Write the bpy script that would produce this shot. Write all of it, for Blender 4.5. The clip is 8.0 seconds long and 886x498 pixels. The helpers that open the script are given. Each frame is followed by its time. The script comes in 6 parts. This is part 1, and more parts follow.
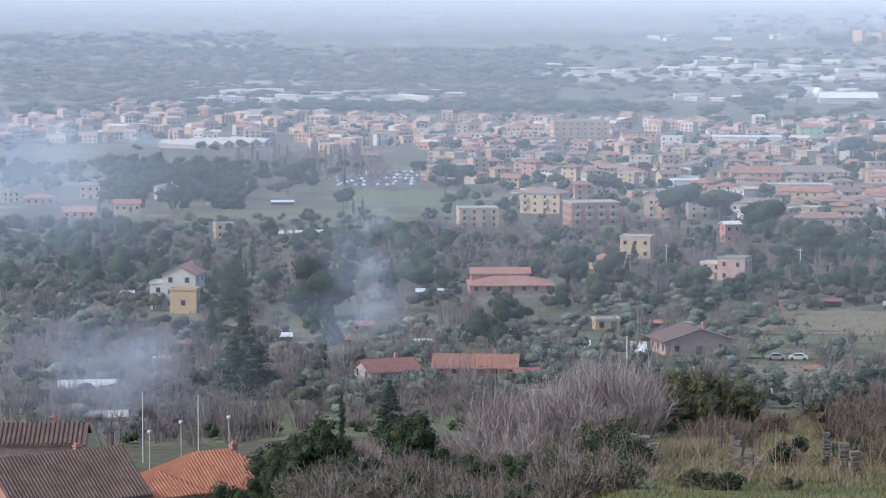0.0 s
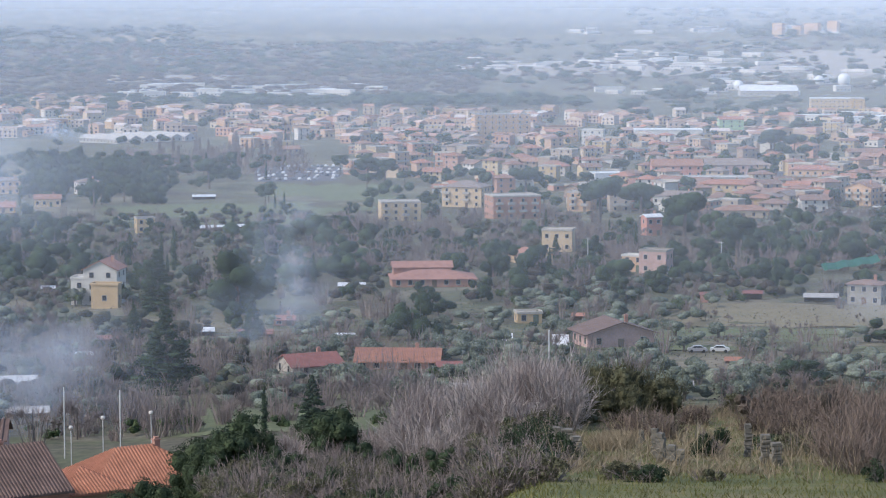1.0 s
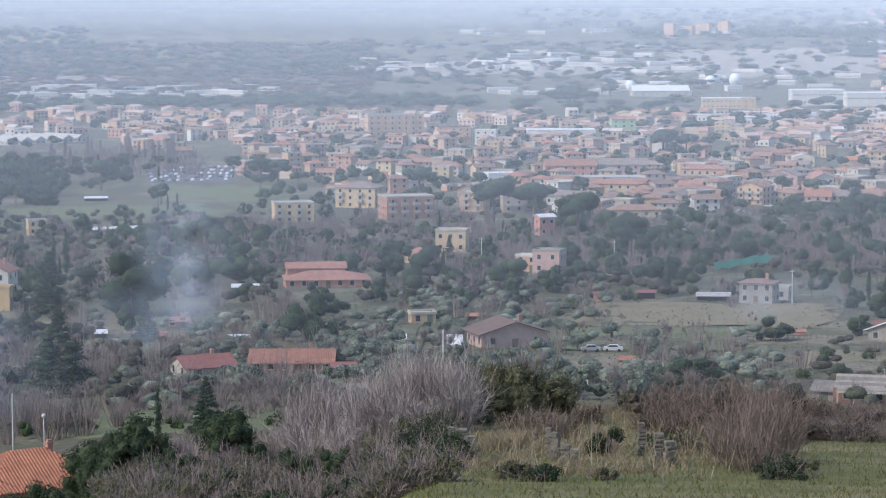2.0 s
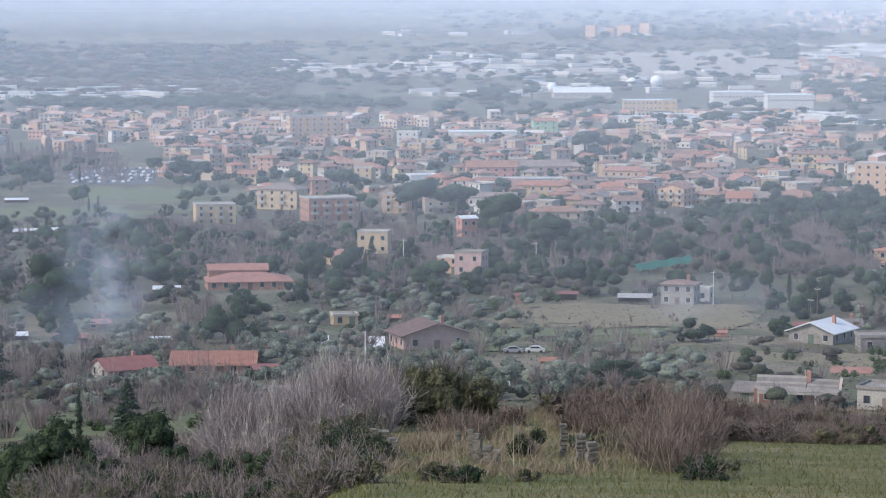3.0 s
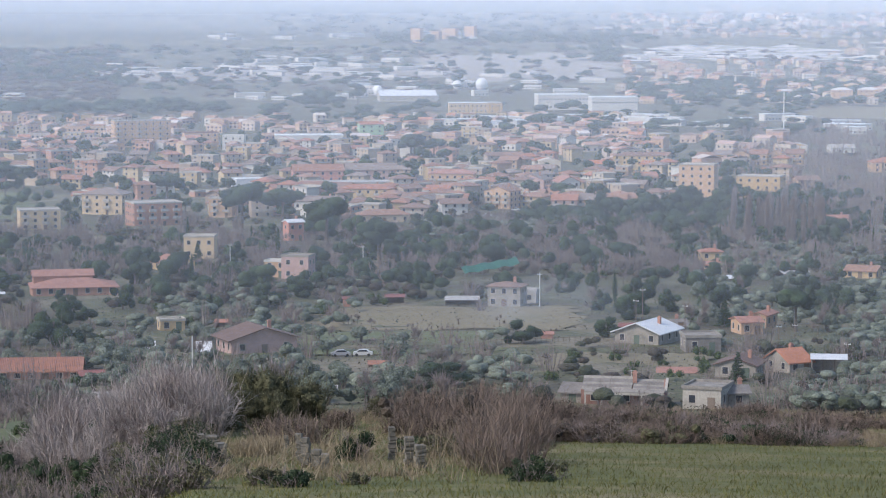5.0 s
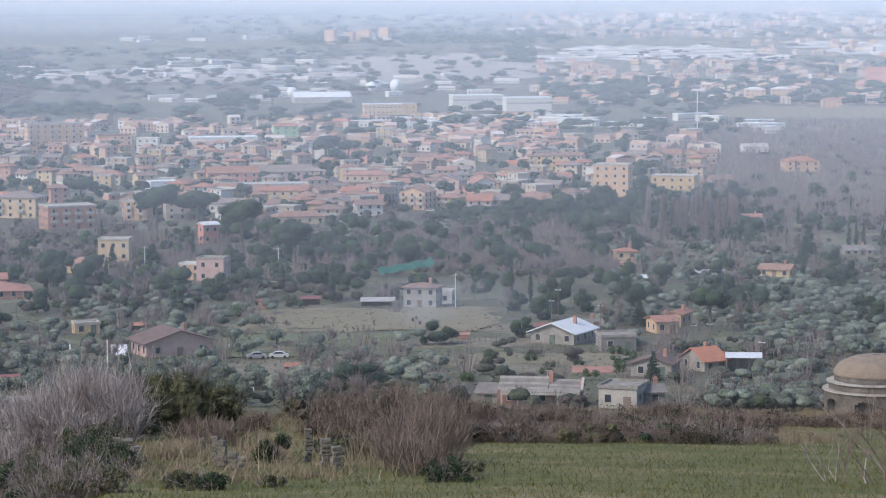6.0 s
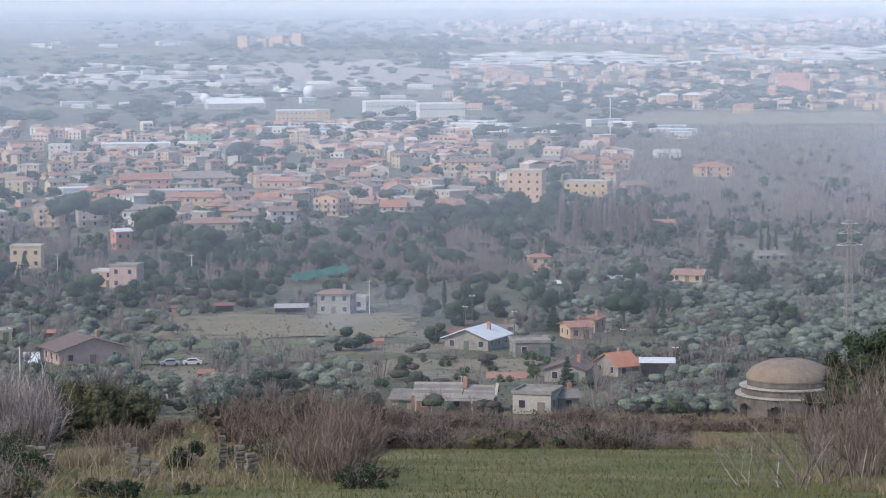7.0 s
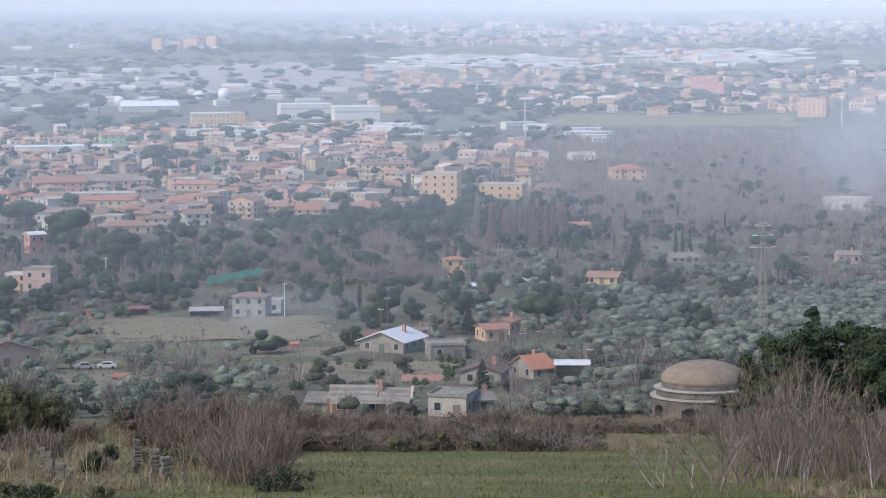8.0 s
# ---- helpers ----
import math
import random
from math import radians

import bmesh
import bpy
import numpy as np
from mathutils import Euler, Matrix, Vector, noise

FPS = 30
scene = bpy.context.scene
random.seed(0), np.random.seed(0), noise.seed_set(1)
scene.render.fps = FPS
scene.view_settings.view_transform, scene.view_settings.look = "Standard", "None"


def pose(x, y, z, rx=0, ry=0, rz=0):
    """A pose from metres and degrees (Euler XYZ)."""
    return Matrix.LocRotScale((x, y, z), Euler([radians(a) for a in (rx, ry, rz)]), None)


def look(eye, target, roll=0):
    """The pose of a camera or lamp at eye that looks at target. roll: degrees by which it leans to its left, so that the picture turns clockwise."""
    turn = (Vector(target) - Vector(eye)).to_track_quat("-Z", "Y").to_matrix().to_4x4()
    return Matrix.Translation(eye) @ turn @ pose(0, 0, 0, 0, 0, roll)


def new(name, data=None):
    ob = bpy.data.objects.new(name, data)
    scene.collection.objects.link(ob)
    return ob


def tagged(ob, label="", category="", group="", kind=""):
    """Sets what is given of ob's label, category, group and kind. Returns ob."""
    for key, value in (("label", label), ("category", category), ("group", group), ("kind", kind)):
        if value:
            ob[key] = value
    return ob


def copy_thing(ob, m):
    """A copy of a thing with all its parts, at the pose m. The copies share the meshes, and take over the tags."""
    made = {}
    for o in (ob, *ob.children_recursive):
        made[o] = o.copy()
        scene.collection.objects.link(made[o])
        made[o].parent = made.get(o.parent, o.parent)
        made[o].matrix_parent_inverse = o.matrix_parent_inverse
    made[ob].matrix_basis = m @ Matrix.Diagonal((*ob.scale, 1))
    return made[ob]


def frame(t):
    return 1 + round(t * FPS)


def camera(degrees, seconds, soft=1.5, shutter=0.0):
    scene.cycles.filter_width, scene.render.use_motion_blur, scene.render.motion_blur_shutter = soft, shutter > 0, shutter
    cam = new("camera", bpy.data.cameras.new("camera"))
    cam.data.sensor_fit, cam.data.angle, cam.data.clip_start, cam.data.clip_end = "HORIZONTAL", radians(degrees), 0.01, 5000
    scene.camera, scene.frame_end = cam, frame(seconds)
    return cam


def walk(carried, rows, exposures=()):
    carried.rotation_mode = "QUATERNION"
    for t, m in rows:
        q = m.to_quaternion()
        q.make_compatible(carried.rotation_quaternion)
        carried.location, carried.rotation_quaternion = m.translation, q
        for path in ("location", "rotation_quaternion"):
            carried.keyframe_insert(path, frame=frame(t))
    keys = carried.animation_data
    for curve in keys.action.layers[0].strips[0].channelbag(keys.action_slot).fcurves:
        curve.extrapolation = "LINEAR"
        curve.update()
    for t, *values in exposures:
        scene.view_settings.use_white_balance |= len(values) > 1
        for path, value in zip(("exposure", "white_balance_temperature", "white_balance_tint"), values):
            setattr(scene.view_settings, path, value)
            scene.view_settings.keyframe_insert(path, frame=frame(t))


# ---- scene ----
# The eye stands still on a hillside terrace; bearings in degrees to the right of +y, ranges in metres.
EYE = 115.0
cam = camera(18.8, 8.0, soft=1.05)
ROWS = [
    (0.0, 0.000, -5.335, 0.000),
    (0.5, -0.745, -5.413, 0.027),
    (1.0, -1.677, -5.469, 0.080),
    (1.5, -2.954, -5.456, 0.192),
    (1.7, -3.387, -5.459, 0.170),
    (3.0, -5.638, -5.429, 0.000),
    (3.5, -6.529, -5.397, -0.020),
    (4.0, -7.545, -5.359, -0.010),
    (4.5, -8.482, -5.351, 0.000),
    (6.0, -11.178, -5.342, 0.310),
    (6.5, -12.164, -5.282, 0.285),
    (7.0, -13.031, -5.221, 0.290),
    (7.5, -13.922, -5.184, 0.350),
    (8.0, -14.854, -5.172, 0.210),
]
walk(cam, [(t, pose(0, 0, EYE, 0, 0, yaw) @ pose(0, 0, 0, 90 + pitch, 0, 0) @ pose(0, 0, 0, 0, 0, -lean)) for t, yaw, pitch, lean in ROWS],
     exposures=[(0.0, 0.48, 6300, 13), (8.0, 0.38, 6400, 14)])

# ---- light: a bright hazy winter sky and a weak, wide sun from the left ----
SUN_EL, SUN_AZ = 42.0, 248.0
world = bpy.data.worlds.new("sky")
scene.world = world
world.use_nodes = True
wn = world.node_tree.nodes
sky = wn.new("ShaderNodeTexSky")
sky.sky_type = 'NISHITA'
sky.sun_disc = False
sky.sun_elevation = radians(SUN_EL)
sky.sun_rotation = radians(SUN_AZ)
sky.air_density, sky.dust_density, sky.ozone_density = 1.2, 1.5, 3.0
wn["Background"].inputs[1].default_value = 0.15
world.node_tree.links.new(sky.outputs[0], wn["Background"].inputs[0])
sun = new("sun", bpy.data.lights.new("sun", "SUN"))
sun.data.energy, sun.data.angle, sun.data.color = 2.2, radians(12), (1.0, 0.92, 0.82)
sa, se = radians(SUN_AZ), radians(SUN_EL)
sun.matrix_world = look(Vector((math.sin(sa) * math.cos(se), math.cos(sa) * math.cos(se), math.sin(se))) * 500, (0, 0, 0))


# ---- materials ----
def mat(name, cols, by="object", scale=1.0, fine=8.0, vary=0.35, rough=0.85, bump=0.2, metal=0.0, ramp=None, deep=.1):
    """A material whose colours are dealt by object, by island or by a noise of the given size in metres, with grain and stains."""
    m = bpy.data.materials.new(name)
    m.use_nodes = True
    n, l = m.node_tree.nodes, m.node_tree.links
    p = n["Principled BSDF"]
    p.inputs["Roughness"].default_value = rough
    p.inputs["Metallic"].default_value = metal
    p.inputs["Specular IOR Level"].default_value = 0.3
    tc = n.new("ShaderNodeTexCoord")
    geo = n.new("ShaderNodeNewGeometry")
    ra = n.new("ShaderNodeValToRGB")
    ra.color_ramp.interpolation = 'CONSTANT' if by == "object" else 'LINEAR'
    k = len(cols)
    while len(ra.color_ramp.elements) < k:
        ra.color_ramp.elements.new(0.5)
    for i, c in enumerate(cols):
        ra.color_ramp.elements[i].position = (i / k if by == "object" else (i / max(1, k - 1) if not ramp else ramp[i]))
        ra.color_ramp.elements[i].color = (*c, 1)
    where = geo.outputs["Position"]
    if by == "object":
        oi = n.new("ShaderNodeObjectInfo")
        l.new(oi.outputs["Random"], ra.inputs[0])
    elif by == "island":
        l.new(geo.outputs["Random Per Island"], ra.inputs[0])
    else:
        t0 = n.new("ShaderNodeTexNoise")
        t0.inputs["Scale"].default_value = 1 / scale
        t0.inputs["Detail"].default_value = 5
        l.new(where, t0.inputs[0])
        l.new(t0.outputs[0], ra.inputs[0])
    big, small = n.new("ShaderNodeTexNoise"), n.new("ShaderNodeTexNoise")
    big.inputs["Scale"].default_value = 0.6
    big.inputs["Detail"].default_value = 4
    small.inputs["Scale"].default_value = fine
    small.inputs["Detail"].default_value = 3
    l.new(where, big.inputs[0])
    l.new(where, small.inputs[0])
    add = n.new("ShaderNodeMath")
    add.operation = 'ADD'
    l.new(big.outputs[0], add.inputs[0])
    l.new(small.outputs[0], add.inputs[1])
    mr = n.new("ShaderNodeMapRange")
    mr.inputs[1].default_value, mr.inputs[2].default_value = 0.6, 1.4
    mr.inputs[3].default_value, mr.inputs[4].default_value = 1 - vary, 1 + vary
    l.new(add.outputs[0], mr.inputs[0])
    mul = n.new("ShaderNodeVectorMath")
    mul.operation = 'SCALE'
    l.new(ra.outputs[0], mul.inputs[0])
    l.new(mr.outputs[0], mul.inputs["Scale"])
    l.new(mul.outputs[0], p.inputs["Base Color"])
    if bump:
        b = n.new("ShaderNodeBump")
        b.inputs["Strength"].default_value = bump
        b.inputs["Distance"].default_value = deep
        l.new(small.outputs[0], b.inputs["Height"])
        l.new(b.outputs[0], p.inputs["Normal"])
    return m


M = {
    "plaster": mat("plaster", [(.42, .34, .25), (.42, .29, .21), (.44, .39, .32), (.42, .32, .19), (.40, .24, .185), (.50, .48, .44), (.36, .30, .245), (.32, .25, .20), (.45, .36, .23)], fine=3, vary=.18),
    "tile": mat("tile", [(.27, .145, .10), (.23, .135, .10), (.31, .15, .10), (.21, .14, .11), (.27, .165, .12), (.22, .18, .155)], fine=5, vary=.3),
    "town_wall": mat("town_wall", [(.44, .35, .25), (.44, .29, .21), (.52, .49, .44), (.42, .32, .19), (.40, .23, .17), (.46, .40, .33), (.36, .29, .24)], by="island", fine=2, vary=.15),
    "town_roof": mat("town_roof", [(.40, .19, .12), (.34, .20, .15), (.30, .22, .18), (.42, .24, .17), (.5, .47, .43), (.36, .2, .14)], by="island", fine=3, vary=.25),
    "cream": mat("cream", [(.46, .34, .20), (.47, .36, .235)], fine=3, vary=.15),
    "white": mat("white", [(.50, .48, .44)], fine=3, vary=.12),
    "pale": mat("pale", [(.37, .345, .30)], fine=3, vary=.25),
    "weathered": mat("weathered", [(.17, .155, .135), (.25, .23, .20), (.33, .30, .26)], by="noise", scale=2.2, fine=4, vary=.35),
    "roof_slate": mat("roof_slate", [(.13, .12, .11), (.19, .175, .16), (.11, .095, .085)], by="noise", scale=1.5, fine=5, vary=.35),
    "roof_rust": mat("roof_rust", [(.25, .10, .085), (.19, .09, .08)], by="noise", scale=1.5, fine=6, vary=.3),
    "brick_wall": mat("brick_wall", [(.20, .105, .085), (.27, .15, .12), (.16, .10, .085)], by="noise", scale=1.2, fine=8, vary=.35),
    "leaf_laurel": mat("leaf_laurel", [(.018, .033, .015), (.031, .05, .023), (.052, .072, .033)], by="island", vary=.5, bump=1.0, fine=2.6, deep=.4),
    "green_plaster": mat("green_plaster", [(.30, .42, .27)], fine=3, vary=.15),
    "pink": mat("pink", [(.44, .22, .18)], fine=3, vary=.18),
    "peach": mat("peach", [(.46, .31, .205)], fine=3, vary=.18),
    "ochre": mat("ochre", [(.44, .31, .17)], fine=3, vary=.18),
    "rose": mat("rose", [(.42, .29, .26)], fine=3, vary=.2),
    "brick": mat("brick", [(.36, .20, .15)], fine=6, vary=.3),
    "stone": mat("stone", [(.22, .19, .155), (.13, .12, .10), (.30, .27, .22)], by="noise", scale=1.2, fine=5, vary=.35, bump=.6),
    "concrete": mat("concrete", [(.36, .35, .33)], fine=4, vary=.25),
    "shed_roof": mat("shed_roof", [(.56, .57, .58), (.44, .43, .41), (.68, .69, .70), (.36, .22, .18)], fine=2, vary=.2, rough=.5),
    "metal_white": mat("metal_white", [(.60, .61, .61)], fine=2, vary=.12, rough=.45),
    "tile_new": mat("tile_new", [(.44, .20, .12), (.38, .165, .10), (.50, .25, .16)], by="noise", scale=.5, fine=9, vary=.3),
    "tile_old": mat("tile_old", [(.10, .075, .066), (.14, .095, .08), (.18, .12, .095)], by="noise", scale=.8, fine=9, vary=.35),
    "tile_red": mat("tile_red", [(.22, .10, .09), (.26, .13, .11)], fine=6, vary=.25),
    "tile_orange": mat("tile_orange", [(.36, .18, .125), (.32, .17, .13)], fine=6, vary=.3),
    "glass_dark": mat("glass_dark", [(.035, .04, .05)], fine=2, vary=.3, rough=.15, bump=0),
    "shutter": mat("shutter", [(.14, .10, .07), (.10, .13, .10), (.2, .16, .13)], fine=6, vary=.2),
    "wood": mat("wood", [(.14, .11, .085)], fine=8, vary=.3),
    "pole": mat("pole", [(.55, .55, .53)], fine=5, vary=.15, rough=.5),
    "bark": mat("bark", [(.13, .11, .095)], fine=6, vary=.35),
    "twig": mat("twig", [(.18, .147, .135), (.25, .205, .19), (.14, .112, .10)], by="island", vary=.2, bump=0),
    "twig_red": mat("twig_red", [(.16, .12, .098), (.22, .17, .14), (.115, .086, .07)], by="island", vary=.2, bump=0),
    "twig_pale": mat("twig_pale", [(.29, .25, .235), (.38, .335, .315), (.20, .17, .155)], by="island", vary=.2, bump=0),
    "leaf_olive": mat("leaf_olive", [(.075, .092, .066), (.14, .165, .125), (.21, .24, .185)], by="island", vary=.55, bump=1.0, fine=2.6, deep=.5),
    "leaf_dark": mat("leaf_dark", [(.02, .034, .02), (.03, .052, .027), (.045, .072, .034)], by="island", vary=.55, bump=1.0, fine=2.6, deep=.5),
    "leaf_green": mat("leaf_green", [(.03, .05, .022), (.05, .08, .03), (.085, .115, .045)], by="island", vary=.55, bump=1.0, fine=2.6, deep=.5),
    "leaf_shrub": mat("leaf_shrub", [(.085, .088, .045), (.125, .12, .064), (.06, .062, .036)], by="island", vary=.55, bump=1.0, fine=2.6, deep=.5),
    "leaf_brown": mat("leaf_brown", [(.07, .056, .042), (.105, .08, .06), (.05, .042, .033)], by="island", vary=.55, bump=1.0, fine=2.6, deep=.5),
    "under": mat("under", [(.038, .044, .028), (.075, .066, .05), (.06, .048, .041), (.085, .092, .065), (.045, .057, .03)], by="island", vary=.55, bump=1.0, fine=2.6, deep=.5),
    "blade_green": mat("blade_green", [(.082, .09, .021), (.115, .115, .032), (.15, .128, .05)], by="island", vary=.2, bump=0),
    "blade_dry": mat("blade_dry", [(.25, .20, .13), (.18, .14, .09), (.32, .27, .18)], by="island", vary=.2, bump=0),
    "field_dry": mat("field_dry", [(.14, .125, .075), (.20, .17, .105), (.12, .12, .062)], by="noise", scale=14, fine=1.2, vary=.25),
    "field_green": mat("field_green", [(.09, .115, .05), (.125, .14, .07), (.16, .155, .09)], by="noise", scale=12, fine=1.2, vary=.25),
    "knoll": mat("knoll", [(.075, .084, .024), (.105, .107, .034), (.14, .125, .05), (.22, .18, .10)], by="noise", scale=7, fine=6, vary=.35, bump=.5, ramp=[.3, .48, .6, .74]),
    "asphalt": mat("asphalt", [(.11, .11, .115)], fine=3, vary=.25),
    "quarry": mat("quarry", [(.42, .39, .34), (.17, .16, .13), (.55, .52, .47), (.15, .145, .11)], by="noise", scale=30, fine=.3, vary=.25, bump=.6),
    "earth": mat("earth", [(.17, .155, .125), (.30, .265, .22), (.23, .21, .16)], by="noise", scale=18, fine=.4, vary=.2),
}


# ---- land ----
LAND_R = [0, 8, 60, 112, 169, 195, 228, 260, 312, 390, 455, 569, 681, 867, 1144, 1361, 2042, 2800, 3500, 4100, 4450, 4700, 4880]
LAND_KNOLL = [1.7, 3, 13.2, 20.6, 28.2, 30.7, 39, 46.8, 55.3, 63, 69.6, 76, 79.3, 86.5, 95.6, 100, 109, 109.2, 95.7, 77.7, 55.9, 29.3, 8]
LAND_LEFT = [1.7, 3, 20, 35, 43, 46.8, 50.7, 54.6, 59.8, 64.4, 69.6, 76, 79.3, 86.5, 95.6, 100, 109, 109.2, 95.7, 77.7, 55.9, 29.3, 8]


def height(b, r):
    """The land's height at a bearing and range."""
    k = np.interp(b, [-5.0, -3.2, 1.5, 3.6], [0, .78, .84, 1])
    return EYE - (k * np.interp(r, LAND_R, LAND_KNOLL) + (1 - k) * np.interp(r, LAND_R, LAND_LEFT))


def at(b, r, up=0.0):
    a = radians(b)
    return Vector((r * math.sin(a), r * math.cos(a), height(b, r) + up))


class Build:
    """Collects faces with material slots for one mesh."""
    def __init__(self):
        self.v, self.f, self.m = [], [], []

    def face(self, pts, m=0):
        i = len(self.v)
        self.v += [tuple(p) for p in pts]
        self.f.append(tuple(range(i, i + len(pts))))
        self.m.append(m)

    def solid(self, pts, faces, m=0):
        i = len(self.v)
        self.v += [tuple(p) for p in pts]
        for f in faces:
            self.f.append(tuple(i + k for k in f))
            self.m.append(m)

    def box(self, x0, x1, y0, y1, z0, z1, m=0):
        self.solid([(x0, y0, z0), (x1, y0, z0), (x1, y1, z0), (x0, y1, z0), (x0, y0, z1), (x1, y0, z1), (x1, y1, z1), (x0, y1, z1)],
                   [(0, 3, 2, 1), (4, 5, 6, 7), (0, 1, 5, 4), (1, 2, 6, 5), (2, 3, 7, 6), (3, 0, 4, 7)], m)

    def rod(self, a, b, ra, rb, k=5, m=0):
        a, b = Vector(a), Vector(b)
        d = (b - a).normalized()
        u = d.orthogonal().normalized()
        w = d.cross(u)
        ring = [(u * math.cos(6.2832 * i / k) + w * math.sin(6.2832 * i / k)) for i in range(k)]
        pts = [a + q * ra for q in ring] + [b + q * rb for q in ring]
        self.solid(pts, [(i, (i + 1) % k, k + (i + 1) % k, k + i) for i in range(k)] + [tuple(range(k))[::-1], tuple(range(k, 2 * k))], m)

    def quads(self, arr, m=0):
        """arr: n x 4 x 3 corners."""
        i, n = len(self.v), len(arr)
        self.v += arr.reshape(-1, 3).tolist()
        self.f += (np.arange(n * 4).reshape(-1, 4) + i).tolist()
        self.m += [m] * n

    def mesh(self, name, mats):
        me = bpy.data.meshes.new(name)
        me.from_pydata(self.v, [], self.f)
        for x in mats:
            me.materials.append(M[x])
        if len(mats) > 1:
            me.polygons.foreach_set("material_index", self.m)
        me.update()
        return me


def part(name, b, mats, parent=None, label="", m=None):
    """One mesh object from a Build, or from a mesh that is shared, under a thing or part."""
    me = b if isinstance(b, bpy.types.Mesh) else b.mesh(name, mats if isinstance(mats, (list, tuple)) else [mats])
    ob = new(name, me)
    if parent:
        ob.parent = parent
    if m is not None:
        ob.matrix_basis = m
    if label:
        ob["label"] = label
    return ob


def root(name, m, label, category, group=""):
    ob = new(name)
    ob.empty_display_size = 0.2
    ob.matrix_basis = m
    return tagged(ob, label, category, group)


def place(b, r, turn=0.0, up=0.0, s=1.0, sz=None):
    """A pose on the land whose -y side looks back along the bearing, turned by some degrees."""
    p = at(b, r, up)
    return Matrix.LocRotScale(p, Euler((0, 0, radians(turn - b))), (s, s, sz or s))


def patch(name, b0, b1, r0, r1, material, up=0.12, label="", category="ground", nb=14, nr=14, ragged=0.1, seed=1):
    """A piece of ground laid on the land between bearings and ranges, with an uneven outline."""
    B = Build()
    nb, nr = max(nb, 24), max(nr, 24)
    wave = lambda k, c: ragged * noise.fractal(Vector((k * 6.0 + seed * 7.3, c * 31.7, seed * 1.9)), 1.0, 2.0, 4)
    grid = []
    for j in range(nr + 1):
        row = []
        for i in range(nb + 1):
            fb, fr = i / nb, j / nr
            gb = fb + (1 - fb) * wave(fr, 1) + fb * wave(fr, 2)
            gr = fr + (1 - fr) * wave(fb, 3) + fr * wave(fb, 4)
            row.append(at(b0 + (b1 - b0) * gb, r0 + (r1 - r0) * gr, up))
        grid.append(row)
    for row in grid:
        B.v += [tuple(p) for p in row]
    for j in range(nr):
        for i in range(nb):
            q = j * (nb + 1) + i
            B.f.append((q, q + 1, q + nb + 2, q + nb + 1))
            B.m.append(0)
    ob = part(name, B, material)
    return tagged(ob, label, category, kind="structure")


def land_material():
    """Winter land: rough grass, tilled brown soil and dry straw in plots, with dark scrub between."""
    m = mat("land", [(.06, .053, .036), (.10, .09, .06), (.095, .10, .052), (.16, .14, .095), (.21, .18, .125)], by="noise", scale=30, fine=.7, vary=.5, bump=.4,
            ramp=[.25, .42, .52, .62, .78])
    return m


M["land"] = land_material()
B = Build()
bs = sorted(set(list(np.arange(-15, 31, .5)) + list(np.arange(-180, -15, 7.5)) + list(np.arange(31, 180, 7.5))))
rs = [0.5, 3, 6, 12, 20, 35, 50, 70] + list(np.arange(86, 300, 5)) + list(np.geomspace(300, 4880, 110))
for r in rs:
    for b in bs:
        p = at(b, r)
        p.z += 0.5 * noise.noise(p * 0.03) * (.3 if r < 320 else 1.2)
        B.v.append(tuple(p))
nb = len(bs)
for j in range(len(rs) - 1):
    for i in range(nb):
        k = (i + 1) % nb
        B.f.append((j * nb + i, j * nb + k, (j + 1) * nb + k, (j + 1) * nb + i))
        B.m.append(0)
B.f.append(tuple(range(nb))[::-1])
B.m.append(0)
ground = part("ground", B, "land")
for poly in ground.data.polygons:
    poly.use_smooth = True
tagged(ground, "winter plain of rough grass, soil and scrub below a hillside", "ground", kind="structure")
patch("grass_slope", -3.6, 40, 40, 196, "knoll", .25, "short green grass with dry tufts on a hilltop slope", "grass", 60, 40, seed=3, ragged=.02)


# ---- haze over the plain: see-through slanting sheets added to imitate it, denser with distance ----
def haze_sheet_material(name, cover, low, high, colour=(.66, .755, .87)):
    """A pale haze sheet that scatters a share of the light and lets the rest through; it thickens from one height to
    another.
    """
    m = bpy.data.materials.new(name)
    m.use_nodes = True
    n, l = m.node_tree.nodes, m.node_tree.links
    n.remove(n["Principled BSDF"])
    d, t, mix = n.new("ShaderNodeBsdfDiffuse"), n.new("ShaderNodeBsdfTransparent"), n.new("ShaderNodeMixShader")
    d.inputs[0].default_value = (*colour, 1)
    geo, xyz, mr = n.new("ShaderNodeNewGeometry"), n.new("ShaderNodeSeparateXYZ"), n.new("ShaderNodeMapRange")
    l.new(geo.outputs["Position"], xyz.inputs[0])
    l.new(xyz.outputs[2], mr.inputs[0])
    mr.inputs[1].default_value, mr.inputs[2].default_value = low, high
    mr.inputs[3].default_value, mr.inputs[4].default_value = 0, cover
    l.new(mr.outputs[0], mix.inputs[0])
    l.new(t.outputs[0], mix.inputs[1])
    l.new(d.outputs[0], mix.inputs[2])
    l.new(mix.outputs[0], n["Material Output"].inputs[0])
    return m


